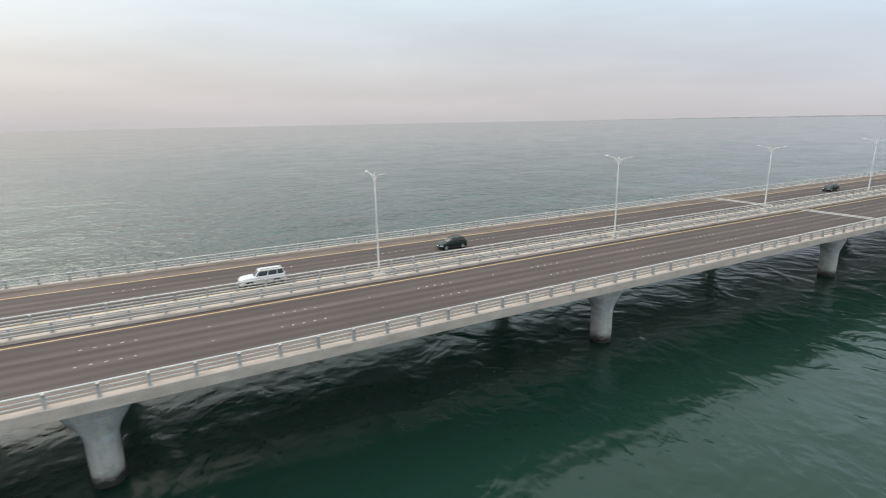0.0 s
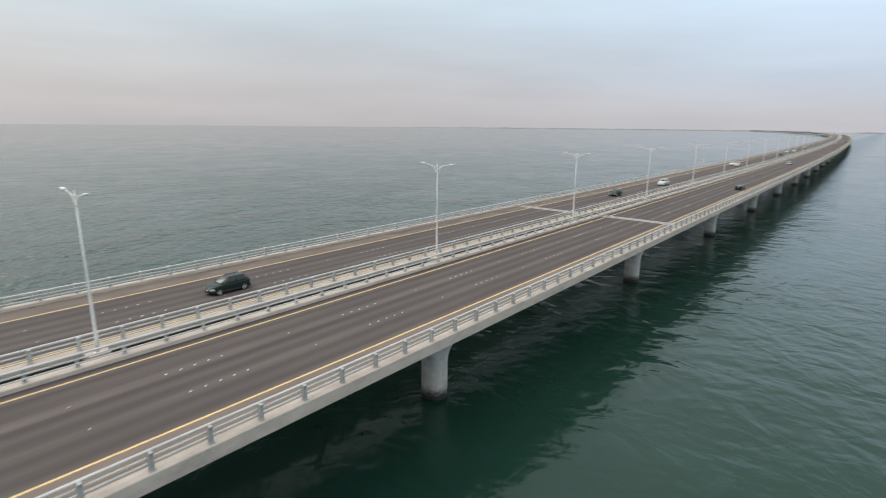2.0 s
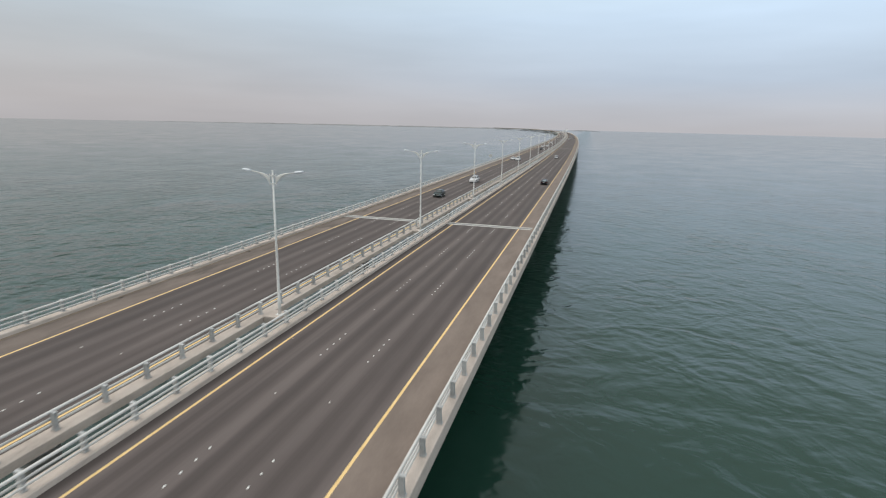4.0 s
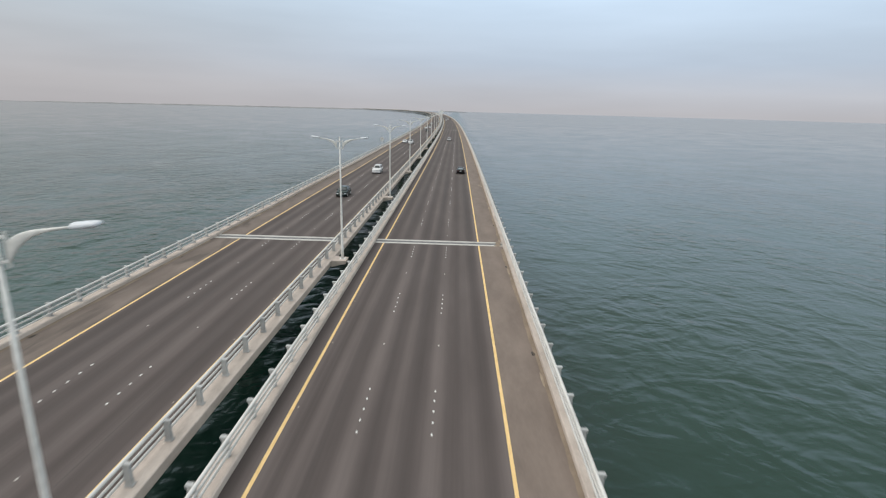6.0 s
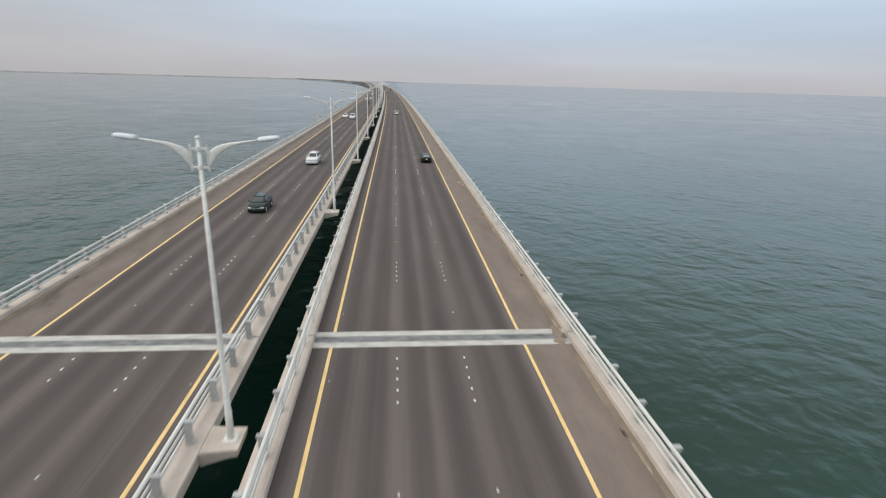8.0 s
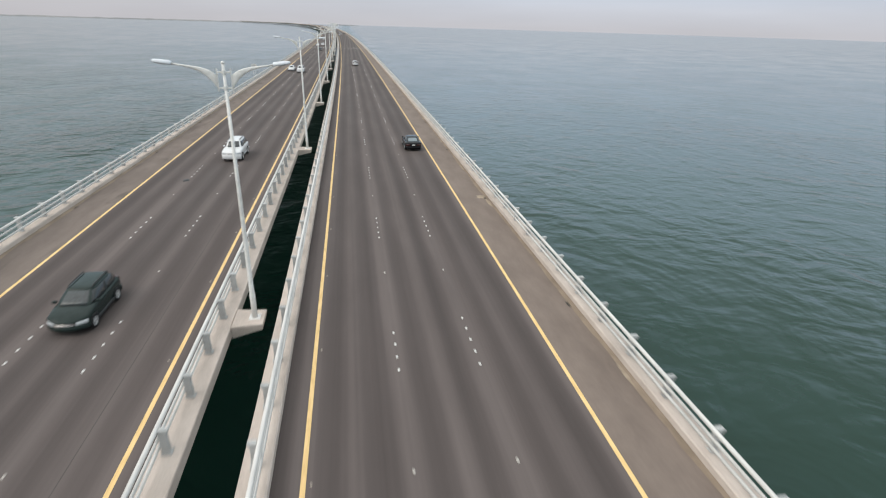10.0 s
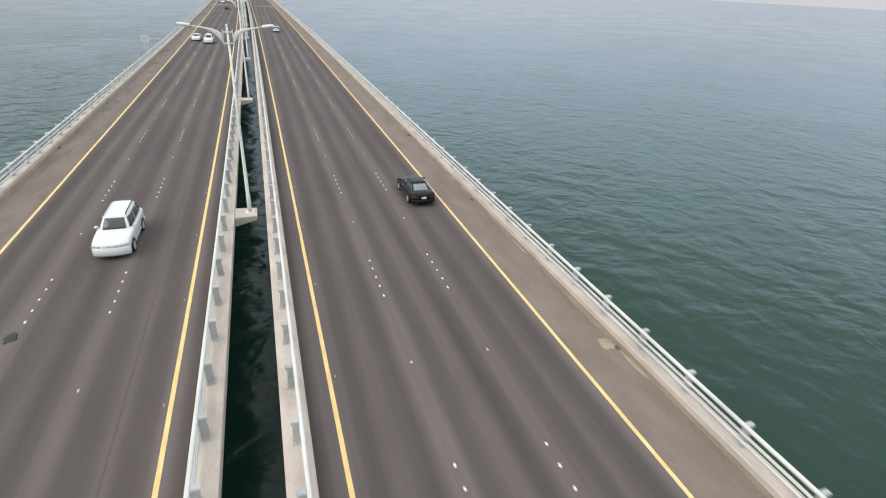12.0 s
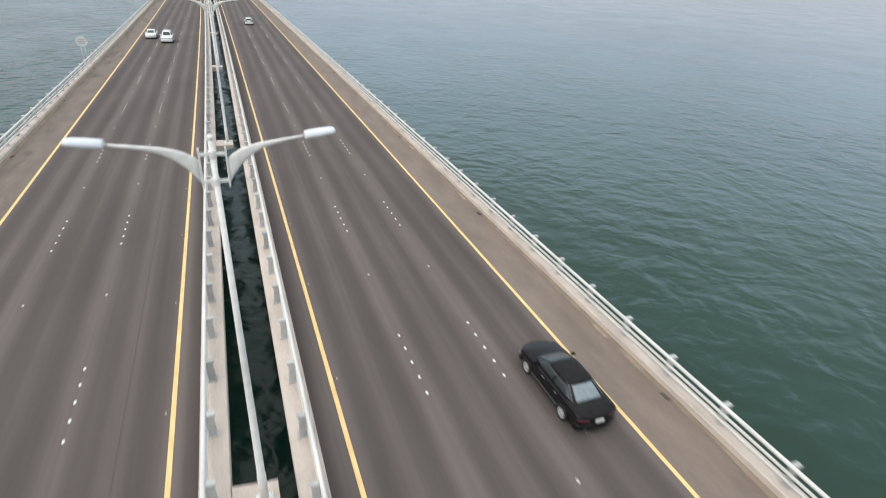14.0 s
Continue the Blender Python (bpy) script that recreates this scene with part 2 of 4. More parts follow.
DARK_IRON = plain("dark_iron", (0.05, 0.046, 0.042), 0.8, 0.2, wear=0.4)
HEAD_WHITE = plain("lamp_head_paint", (0.62, 0.645, 0.69), 0.35, 0.0, 0.5, 0.06)
LAMP_WHITE = plain("white_lamp_paint", (0.69, 0.68, 0.66), 0.38, 0.0, 0.5, 0.10)
LAMP_GREY = plain("grey_lamp_fitting", (0.42, 0.42, 0.42), 0.45, 0.3)
LENS_GLASS = plain("lamp_lens", (0.70, 0.72, 0.74), 0.12)
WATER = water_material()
TYRE = plain("tyre_rubber", (0.018, 0.018, 0.019), 0.8, 0, 0.3)
RIM = plain("alloy_rim", (0.62, 0.62, 0.62), 0.35, 0.3)
GLASS = plain("tinted_car_glass", (0.015, 0.019, 0.021), 0.05, 0, 0.5, 0.05)
SCREEN_GLASS = plain("windscreen_glass", (0.030, 0.037, 0.038), 0.05, 0, 0.7, 0.3)
# the sky's pale bluish reflection is put into this glass's base colour
GLASS_PALE = plain("rear_glass_painted_reflection", (0.16, 0.20, 0.225), 0.08, 0, 0.8, 0.15)
BLACK_TRIM = plain("black_trim", (0.02, 0.02, 0.021), 0.55)
CHROME = plain("chrome", (0.75, 0.75, 0.75), 0.15, 1.0)
RED_LENS = plain("red_lamp_lens", (0.045, 0.009, 0.010), 0.12)
HEAD_LENS = plain("headlamp_lens", (0.52, 0.54, 0.56), 0.15, 0.1)
PLATE = plain("plate_white", (0.78, 0.78, 0.76), 0.5)
BLACK_PAINT = paint_material("black_car_paint", (0.008, 0.0075, 0.009))
WHITE_PAINT = paint_material("white_car_paint", (0.66, 0.66, 0.67))
GREEN_PAINT = paint_material("dark_green_car_paint", (0.020, 0.030, 0.028))
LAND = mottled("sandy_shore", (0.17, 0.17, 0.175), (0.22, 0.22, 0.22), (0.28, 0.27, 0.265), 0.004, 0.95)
SPIT = mottled("dark_rocky_spit", (0.14, 0.15, 0.16), (0.19, 0.20, 0.21), (0.25, 0.25, 0.26), 0.02, 0.95)

# ------------------------------------------------------------ mesh helpers


def mesh_object(name, verts, faces, material, parent=None, label="", smooth=False):
    data = bpy.data.meshes.new(name)
    data.from_pydata(verts, [], faces)
    data.materials.append(material)
    if smooth:
        data.polygons.foreach_set("use_smooth", [True] * len(data.polygons))
    data.update()
    ob = new(name, data)
    ob.parent = parent
    if label:
        ob["label"] = label
    return ob


def part(name, bm, material, parent=None, label="", smooth=False):
    bmesh.ops.recalc_face_normals(bm, faces=bm.faces)
    data = bpy.data.meshes.new(name)
    bm.to_mesh(data)
    bm.free()
    data.materials.append(material)
    if smooth:
        data.polygons.foreach_set("use_smooth", [True] * len(data.polygons))
    ob = new(name, data)
    ob.parent = parent
    if label:
        ob["label"] = label
    return ob


def shared(name, data, parent, place, turn=0.0):
    ob = new(name, data)
    ob.parent = parent
    ob.location, ob.rotation_euler = place, (0, 0, turn)
    return ob


def add_box(bm, low, high, bevel=0.0):
    made = bmesh.ops.create_cube(bm, size=1)
    size = [b - a for a, b in zip(low, high)]
    mid = [(a + b) / 2 for a, b in zip(low, high)]
    for v in made["verts"]:
        v.co = Vector([m + c * s for m, c, s in zip(mid, v.co, size)])
    if bevel:
        edges = list({e for v in made["verts"] for e in v.link_edges})
        bmesh.ops.bevel(bm, geom=edges, offset=bevel, segments=2, affect="EDGES", profile=0.6)


def add_tube(bm, points, radii, sides=12, cap=True):
    """A tube of changing radius along points."""
    rings = []
    points = [Vector(p) for p in points]
    for i, p in enumerate(points):
        way = (points[min(i + 1, len(points) - 1)] - points[max(i - 1, 0)]).normalized()
        side = way.cross(Vector((0, 1, 0)) if abs(way.y) < 0.9 else Vector((1, 0, 0))).normalized()
        up = side.cross(way)
        rings.append([bm.verts.new(p + radii[i] * (math.cos(a) * side + math.sin(a) * up)) for a in [2 * math.pi * k / sides for k in range(sides)]])
    for a, b in zip(rings, rings[1:]):
        for k in range(sides):
            bm.faces.new((a[k], a[(k + 1) % sides], b[(k + 1) % sides], b[k]))
    if cap:
        bm.faces.new(rings[0][::-1])
        bm.faces.new(rings[-1])


def add_loft(bm, rings, close_ends=True, closed=True):
    """Skins rings of equal length; closed rings are loops."""
    made = [[bm.verts.new(p) for p in ring] for ring in rings]
    count = len(made[0])
    for a, b in zip(made, made[1:]):
        for k in range(count if closed else count - 1):
            j = (k + 1) % count
            bm.faces.new((a[k], a[j], b[j], b[k]))
    if close_ends:
        bm.faces.new(made[0][::-1])
        bm.faces.new(made[-1])
    return made


# ------------------------------------------------------------ the line of the bridges
# both bridges run along y; the eastern one has its yellow lines at x = 0 and 10.5
WATER_Z = -9.4
AXIS = -2.95
LAMP_STEP = 37.17
JOINTS = (8.6, 333.0, -316.0)


def bend(y):
    """How far the line has swung to the left (negative x) at y."""
    near, far = max(0.0, y - 60.0), max(0.0, y - 1700.0)
    return -near ** 2 / 40000.0 - far ** 2 / 24000.0


def stations(start, end):
    """Places along y for swept things: close where the line bends."""
    ys = [start]
    marks = [-120, 60] + list(range(80, 240, 20)) + list(range(240, 1700, 40)) + list(range(1700, 4400, 60))
    ys += [m for m in marks if start < m < end] + [end]
    return ys


def swept(name, profile, start, end, material, parent=None, label="", smooth=False):
    """A closed profile of (x, z), drawn along the bridge line."""
    ys, count = stations(start, end), len(profile)
    verts = [(x + bend(y), y, z) for y in ys for x, z in profile]
    faces = [(i * count + k, i * count + (k + 1) % count, (i + 1) * count + (k + 1) % count, (i + 1) * count + k)
             for i in range(len(ys) - 1) for k in range(count)]
    faces += [tuple(range(count))[::-1], tuple((len(ys) - 1) * count + k for k in range(count))]
    area = sum(a[0] * b[1] - b[0] * a[1] for a, b in zip(profile, profile[1:] + profile[:1]))
    if area > 0:
        faces = [f[::-1] for f in faces]
    return mesh_object(name, verts, faces, material, parent, label, smooth)


def box_profile(x0, x1, z0, z1):
    return [(x0, z0), (x1, z0), (x1, z1), (x0, z1)]


def tube_profile(x, z, r, sides=10, squash=1.0):
    return [(x + r * math.cos(2 * math.pi * k / sides), z + squash * r * math.sin(2 * math.pi * k / sides)) for k in range(sides)]


NEAR, FAR = -420.0, 4300.0


# ------------------------------------------------------------ sea and far land
def make_sea():
    rings, spokes = [0, 60, 140, 300, 700, 1500, 3000, 4700], 48
    verts, faces = [(0, 0, WATER_Z)], []
    for r in rings[1:]:
        verts += [(r * math.cos(2 * math.pi * k / spokes), r * math.sin(2 * math.pi * k / spokes), WATER_Z) for k in range(spokes)]
    faces += [(0, 1 + k, 1 + (k + 1) % spokes) for k in range(spokes)]
    for i in range(len(rings) - 2):
        a, b = 1 + i * spokes, 1 + (i + 1) * spokes
        faces += [(a + k, b + k, b + (k + 1) % spokes, a + (k + 1) % spokes) for k in range(spokes)]
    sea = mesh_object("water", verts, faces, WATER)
    tagged(sea, "calm green-grey sea with small wind ripples", "sea", kind="structure")


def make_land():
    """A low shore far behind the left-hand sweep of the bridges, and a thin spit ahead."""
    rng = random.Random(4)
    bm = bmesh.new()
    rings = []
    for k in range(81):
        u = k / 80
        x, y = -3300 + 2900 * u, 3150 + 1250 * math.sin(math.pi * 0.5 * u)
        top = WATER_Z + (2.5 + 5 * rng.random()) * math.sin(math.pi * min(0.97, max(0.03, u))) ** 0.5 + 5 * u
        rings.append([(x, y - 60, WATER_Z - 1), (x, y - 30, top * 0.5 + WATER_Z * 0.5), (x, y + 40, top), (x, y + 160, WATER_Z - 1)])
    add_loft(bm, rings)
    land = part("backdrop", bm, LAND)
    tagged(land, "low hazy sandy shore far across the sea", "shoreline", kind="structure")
    bm = bmesh.new()
    rings = []
    for k in range(17):
        u = k / 16
        top = WATER_Z + 6.5 * math.sin(math.pi * min(0.985, max(0.015, u))) ** 0.6 * rng.uniform(0.8, 1.1)
        rings.append([(-130 + 215 * u, 3900, WATER_Z - 1), (-130 + 215 * u, 3925, top), (-130 + 215 * u, 3985, WATER_Z - 1)])
    add_loft(bm, rings)
    spit = part("backdrop", bm, SPIT)
    tagged(spit, "thin dark spit of land on the horizon", "shoreline", kind="structure")


make_sea()
make_land()


# ------------------------------------------------------------ bridges
def make_bridge(label, inner, outer, side):
    """One bridge. inner and outer: x of its two edges; side: +1 where outer lies to the right."""
    bridge = tagged(new("bridge"), label, "bridge", "twin bridges")
    bridge.location = (0, 0, 0)

    def sx(v):
        return inner + side * v

    width = abs(outer - inner)
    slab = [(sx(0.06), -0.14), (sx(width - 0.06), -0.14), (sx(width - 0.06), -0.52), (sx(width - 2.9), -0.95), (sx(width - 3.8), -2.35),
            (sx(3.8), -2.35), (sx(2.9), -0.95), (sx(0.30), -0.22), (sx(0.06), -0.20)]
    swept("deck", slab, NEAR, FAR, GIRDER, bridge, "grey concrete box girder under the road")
    # ledges that carry the railings, with a drip nose below
    for a, b, name in ((0.0, 0.95, "ledge"), (width - 0.8, width, "ledge")):
        near_edge = a == 0.0
        if near_edge:
            prof = [(sx(0), -0.24), (sx(0), 0.22), (sx(0.03), 0.26), (sx(0.90), 0.29), (sx(0.95), 0.25), (sx(0.97), -0.135), (sx(0.3), -0.135), (sx(0.25), -0.24)]
        else:
            prof = [(sx(width), -0.56), (sx(width), 0.24), (sx(width - 0.03), 0.28), (sx(b - 0.73), 0.30), (sx(b - 0.78), 0.26), (sx(b - 0.8), -0.135), (sx(b - 0.3), -0.135), (sx(b - 0.25), -0.56)]
        start = NEAR
        for y in sorted(JOINTS) + [FAR + 99]:
            end = min(FAR, y - 0.06)
            if end > start:
                swept(name, prof, start, end, CONCRETE, bridge, "pale concrete ledge along the road's edge")
            start = y + 0.06
    # piers
    bm = bmesh.new()
    rings = []
    for z, grow, stretch in ((WATER_Z - 2.5, 0.0, 0.0), (WATER_Z + 0.15, 0.0, 0.0), (-5.7, 0.0, 0.0), (-5.1, 0.0, 0.12), (-4.5, 0.05, 0.42), (-3.9, 0.1, 0.82), (-3.3, 0.15, 1.2), (-2.2, 0.15, 1.35)):
        ring = []
        for k in range(28):
            a = 2 * math.pi * k / 28
            c, s = math.cos(a), math.sin(a)
            ring.append(((1.22 + grow + stretch * 0.35) * math.copysign(abs(c) ** 0.8, c), (1.14 + stretch) * math.copysign(abs(s) ** 0.8, s), z))
        rings.append(ring)
    add_loft(bm, rings)
    first = part("pier", bm, PIER_CONCRETE, bridge, "pale concrete pier with a stained wet foot", smooth=True)
    middle = inner + side * 9.5
    ys = [2.0 + 51.8 * k for k in range(-4, 83)]
    first.location = (middle + bend(ys[0]), ys[0], 0)
    for y in ys[1:]:
        shared("pier", first.data, bridge, (middle + bend(y), y, 0))
    return bridge


def pier_material():
    n = Nodes("pier_concrete", 0.85, 0, 0.35)
    split = n.tree.nodes.new("ShaderNodeSeparateXYZ")
    n.link(n.place, split.inputs[0])
    wash = n.noise(0.9, 5, 0.65, n.stretched((1, 1, 1.8)))
    streaks = n.noise(1.0, 4, 0.6, n.stretched((2.2, 2.2, 0.25)))
    level = n.math("ADD", split.outputs["Z"], n.math("MULTIPLY", n.math("SUBTRACT", wash, 0.5), 1.6))
    dry = n.ramp(n.math("ADD", n.math("MULTIPLY", wash, 0.5), n.math("MULTIPLY", streaks, 0.5)),
                 (0.34, (0.40, 0.375, 0.345)), (0.5, (0.53, 0.505, 0.47)), (0.66, (0.63, 0.605, 0.57)), smooth=False)
    patched = n.mix(n.value(n.noise(0.55, 3, 0.5, n.stretched((1, 1, 2.4))), 0, 0.8, 0.55, 0.6), dry, (0.60, 0.62, 0.63))
    n.colour(n.mix(n.value(level, 1, 0, -9.0, -7.9), patched, (0.035, 0.032, 0.028)))
    n.bump(wash, 0.03, 0.6)
    return n.material


PIER_CONCRETE = pier_material()
make_bridge("long pale concrete sea bridge carrying an asphalt carriageway", -1.95, 13.95, 1)
WEST = make_bridge("twin concrete sea bridge with lamp brackets along its inner edge", -3.91, -19.75, -1)


def make_corbels():
    """Concrete brackets on the western bridge that carry the lamps."""
    bm = bmesh.new()
    top = [(-3.90, -0.85), (-2.95, -0.72), (-2.50, -0.70), (-2.50, 0.70), (-2.95, 0.72), (-3.90, 0.85)]
    low = [(-3.90, -0.78), (-2.95, -0.65), (-2.55, -0.64), (-2.55, 0.64), (-2.95, 0.65), (-3.90, 0.78)]
    depth = [-0.36, -0.14, -0.06, -0.06, -0.14, -0.36]
    add_loft(bm, [[(x - AXIS, y, d) for (x, y), d in zip(low, depth)], [(x - AXIS, y, 0.24) for x, y in top], [((x - AXIS) * 0.98, y * 0.97, 0.285) for x, y in top]])
    first = part("corbel", bm, CONCRETE, WEST, "pale concrete lamp bracket")
    for i, k in enumerate(range(-3, 40)):
        y = LAMP_STEP * k
        if i == 0:
            first.location = (AXIS + bend(y), y, 0)
        else:
            shared("corbel", first.data, WEST, (AXIS + bend(y), y, 0))


make_corbels()


# ------------------------------------------------------------ roads
def make_road(label, x_in, x_out, yellow_in, yellow_out, lanes, phase, material, verge):
    """An asphalt carriageway between its ledges, with its lines, studs, joints and drains."""
    side = 1 if x_out > x_in else -1
    road = None
    cuts = sorted(JOINTS)
    start = NEAR
    split = yellow_out + side * 0.10
    for y in cuts + [FAR + 99]:
        end = min(FAR, y - 0.92)
        if end > start:
            a, b = sorted((x_in, split))
            piece = swept("road" if road is None else "asphalt", box_profile(a, b, -0.138, 0.0), start, end, material, road)
            if road is None:
                road = tagged(piece, label, "road", kind="structure")
            a, b = sorted((split, x_out))
            swept("shoulder", box_profile(a, b, -0.138, 0.0), start, end, verge, road, "paler dusty hard shoulder")
            for x in (yellow_in, yellow_out):
                swept("edge_line", box_profile(x - 0.085, x + 0.085, 0.002, 0.006), start, end, YELLOW, road, "worn yellow edge line")
        start = y + 0.92
    # expansion joints: two mortar bands with steel and rubber between
    for y in cuts:
        a, b = sorted((x_in, x_out))
        for low, high, mat, top in ((-0.92, -0.36, JOINT_PALE, 0.008), (0.36, 0.92, JOINT_PALE, 0.008)):
            bm = bmesh.new()
            add_box(bm, (a + bend(y), y + low, -0.138), (b + bend(y), y + high, top), 0.004)
            part("joint_band", bm, mat, road, "pale mortar band of the expansion joint")
        bm = bmesh.new()
        for k in range(6):
            add_box(bm, (a + bend(y), y - 0.355 + 0.12 * k, -0.138), (b + bend(y), y - 0.25 + 0.12 * k, -0.004 - 0.012 * (k % 2)))
        part("joint_seal", bm, JOINT_GREY, road, "grey steel and rubber joint seal")
    # lane studs: five in a row, then one alone, every 15 m
    bm = bmesh.new()
    base = [(-0.035, -0.08), (0.035, -0.08), (0.048, -0.05), (0.048, 0.05), (0.035, 0.08), (-0.035, 0.08), (-0.048, 0.05), (-0.048, -0.05)]
    add_loft(bm, [[(x, y, 0.0) for x, y in base], [(x * 0.92, y * 0.92, 0.012) for x, y in base], [(x * 0.6, y * 0.6, 0.022) for x, y in base]])
    first = part("road_stud", bm, STUD_WHITE, road, "white ceramic lane stud")
    bm = bmesh.new()
    add_loft(bm, [[(x * 0.8, y * 0.5, 0.0) for x, y in base], [(x * 0.7, y * 0.42, 0.018) for x, y in base]])
    lone_mesh = None
    dull = part("edge_stud", bm, STUD_DULL, road, "dull edge stud beside the yellow line")
    rng = random.Random(11)
    used = False
    far_verts, far_faces = [], []
    for k in range(-14, 60):
        for x in lanes:
            for dy in (-1.94, -0.97, 0.0, 0.97, 1.94, 7.55):
                y = phase + 15.0 * k + dy
                if any(abs(y - j) < 1.1 for j in JOINTS):
                    continue
                xx = x + bend(y) + rng.uniform(-0.015, 0.015)
                if -105 < y < 190 and rng.random() > 0.025:
                    if not used:
                        first.location, used = (xx, y, 0.0), True
                    else:
                        if dy > 3 and lone_mesh is None:
                            lone_mesh = first.data.copy()
                            lone_mesh.materials[0] = STUD_GREY
                        ob = shared("road_stud", lone_mesh if dy > 3 else first.data, road, (xx, y, 0.0), rng.uniform(-0.05, 0.05))
                        ob.scale = (1, rng.uniform(0.85, 1.1), 1)
                elif y >= 190:
                    i = len(far_verts)
                    far_verts += [(xx - 0.042, y - 0.075, 0.012), (xx + 0.042, y - 0.075, 0.012), (xx + 0.042, y + 0.075, 0.012), (xx - 0.042, y + 0.075, 0.012)]
                    far_faces.append((i, i + 1, i + 2, i + 3))
    far = mesh_object("far_road_studs", far_verts, far_faces, STUD_WHITE, road, "white lane studs far along the road")
    tagged(far, kind="stuff")
    used = False
    for k in range(-12, 20):
        y = 49.4 + 7.5 * k
        x = yellow_in + side * 0.25
        if used:
            shared("edge_stud", dull.data, road, (x + bend(y), y, 0.0))
        else:
            dull.location, used = (x + bend(y), y, 0.0), True
    # drains in the gutter
    bm = bmesh.new()
    add_box(bm, (-0.17, -0.24, -0.02), (-0.13, 0.24, 0.012))
    add_box(bm, (0.13, -0.24, -0.02), (0.17, 0.24, 0.012))
    for k in range(7):
        add_box(bm, (-0.13, -0.24 + 0.074 * k, -0.02), (0.13, -0.205 + 0.074 * k, 0.008))
    grate = part("drain_grate", bm, DARK_IRON, road, "dark iron gutter grate")
    for i, k in enumerate(range(-9, 14)):
        y = 74.3 + 18.6 * k
        place = (x_out - side * 0.22 + bend(y), y, 0.0)
        if i:
            shared("drain_grate", grate.data, road, place)
        else:
            grate.location = place
    return road


ROAD_EAST = make_road("dark grey asphalt carriageway with streaked lanes and yellow edge lines", -0.98, 13.15, 0.0, 10.5, (3.5, 6.98), 79.45, ASPHALT_A, SHOULDER)
ROAD_WEST = make_road("grey asphalt carriageway with yellow edge lines and studded lanes", -4.88, -18.95, -5.8, -16.05, (-9.2, -12.57), 81.0, ASPHALT_B, STAINED_SHOULDER)


def sand_patch(road, x, y, size, seed, material=SAND, name="sand_patch", label="small drift of pale blown sand", height=0.03):
    """A low, uneven heap on the road."""
    rng = random.Random(seed)
    bm = bmesh.new()
    rings = []
    edge = [rng.uniform(0.65, 1.1) for k in range(18)]
    for r, z in ((1.0, 0.001), (0.8, 0.4), (0.5, 0.8), (0.2, 1.0)):
        rings.append([(x + bend(y) + size[0] * r * edge[k] * math.cos(2 * math.pi * k / 18), y + size[1] * r * edge[k] * math.sin(2 * math.pi * k / 18),
                       0.004 + z * height * rng.uniform(0.7, 1.1)) for k in range(18)])
    add_loft(bm, rings)
    return part(name, bm, material, road, label, smooth=True)


sand_patch(ROAD_EAST, 12.55, 56.0, (0.45, 0.55), 1)
sand_patch(ROAD_EAST, 12.86, 54.4, (0.15, 1.1), 2)
for index, yy in enumerate((-52, -22, -1.5, 10.2, 31, 66, 79, 96, 108, 127)):
    sand_patch(ROAD_EAST, 12.93, yy, (0.11, 0.7 + 0.25 * (index % 3)), 20 + index, height=0.02)


def gutter_sand(road, x, side, start, end, seed):
    """A thin uneven drift of sand along the foot of the outer ledge."""
    ys = [start + 0.75 * k for k in range(int((end - start) / 0.75))]
    verts, faces = [], []
    for y in ys:
        reach = 0.15 + 0.30 * abs(noise.noise((seed, y * 0.11, 0))) + 0.14 * abs(noise.noise((seed, y * 0.9, 3)))
        for u, z in ((0.0, 0.03), (0.35, 0.018), (1.0, 0.003)):
            verts.append((x - side * reach * u + bend(y), y, z))
    for i in range(len(ys) - 1):
        for k in range(2):
            face = (3 * i + k, 3 * i + k + 1, 3 * i + k + 4, 3 * i + k + 3)
            faces.append(face if side < 0 else face[::-1])
    mesh_object("sand_drift", verts, faces, GUTTER, road, "brown blown sand along the kerb", smooth=True)


GUTTER = mottled("gutter_sand", (0.172, 0.134, 0.102), (0.230, 0.180, 0.136), (0.290, 0.228, 0.172), 1.1, 0.95, 0.01, stretch=(1, 0.5, 1))
for span in ((-130.0, 7.4), (9.6, 330.0)):
    gutter_sand(ROAD_EAST, 13.15, 1, span[0], span[1], 1.3)
    gutter_sand(ROAD_WEST, -18.95, -1, span[0], span[1], 4.7)
sand_patch(ROAD_EAST, 12.75, 9.3, (0.38, 1.0), 3, GUTTER, height=0.014)
sand_patch(ROAD_EAST, 12.6, 8.0, (0.5, 0.5), 5, GUTTER, height=0.012)
sand_patch(ROAD_WEST, -12.75, 62.9, (0.32, 0.5), 7, BLACK_TRIM, "tyre_scrap", "black scrap of tyre lying on the lane", 0.05)

# a small black lump of no certain kind, by the seaward kerb
sand_patch(ROAD_EAST, 12.95, 144.6, (0.2, 0.3), 9, BLACK_TRIM, "tyre_scrap", "small black lump in the gutter", 0.12)


def make_seam(road, x, start, end):
    swept("seam", box_profile(x - 0.014, x + 0.014, 0.0005, 0.0035), start, end, SEAM, road, "dark paving seam")


SEAM = plain("old_paving_seam", (0.074, 0.065, 0.061), 0.9)
make_seam(ROAD_WEST, -7.45, -60, 128)


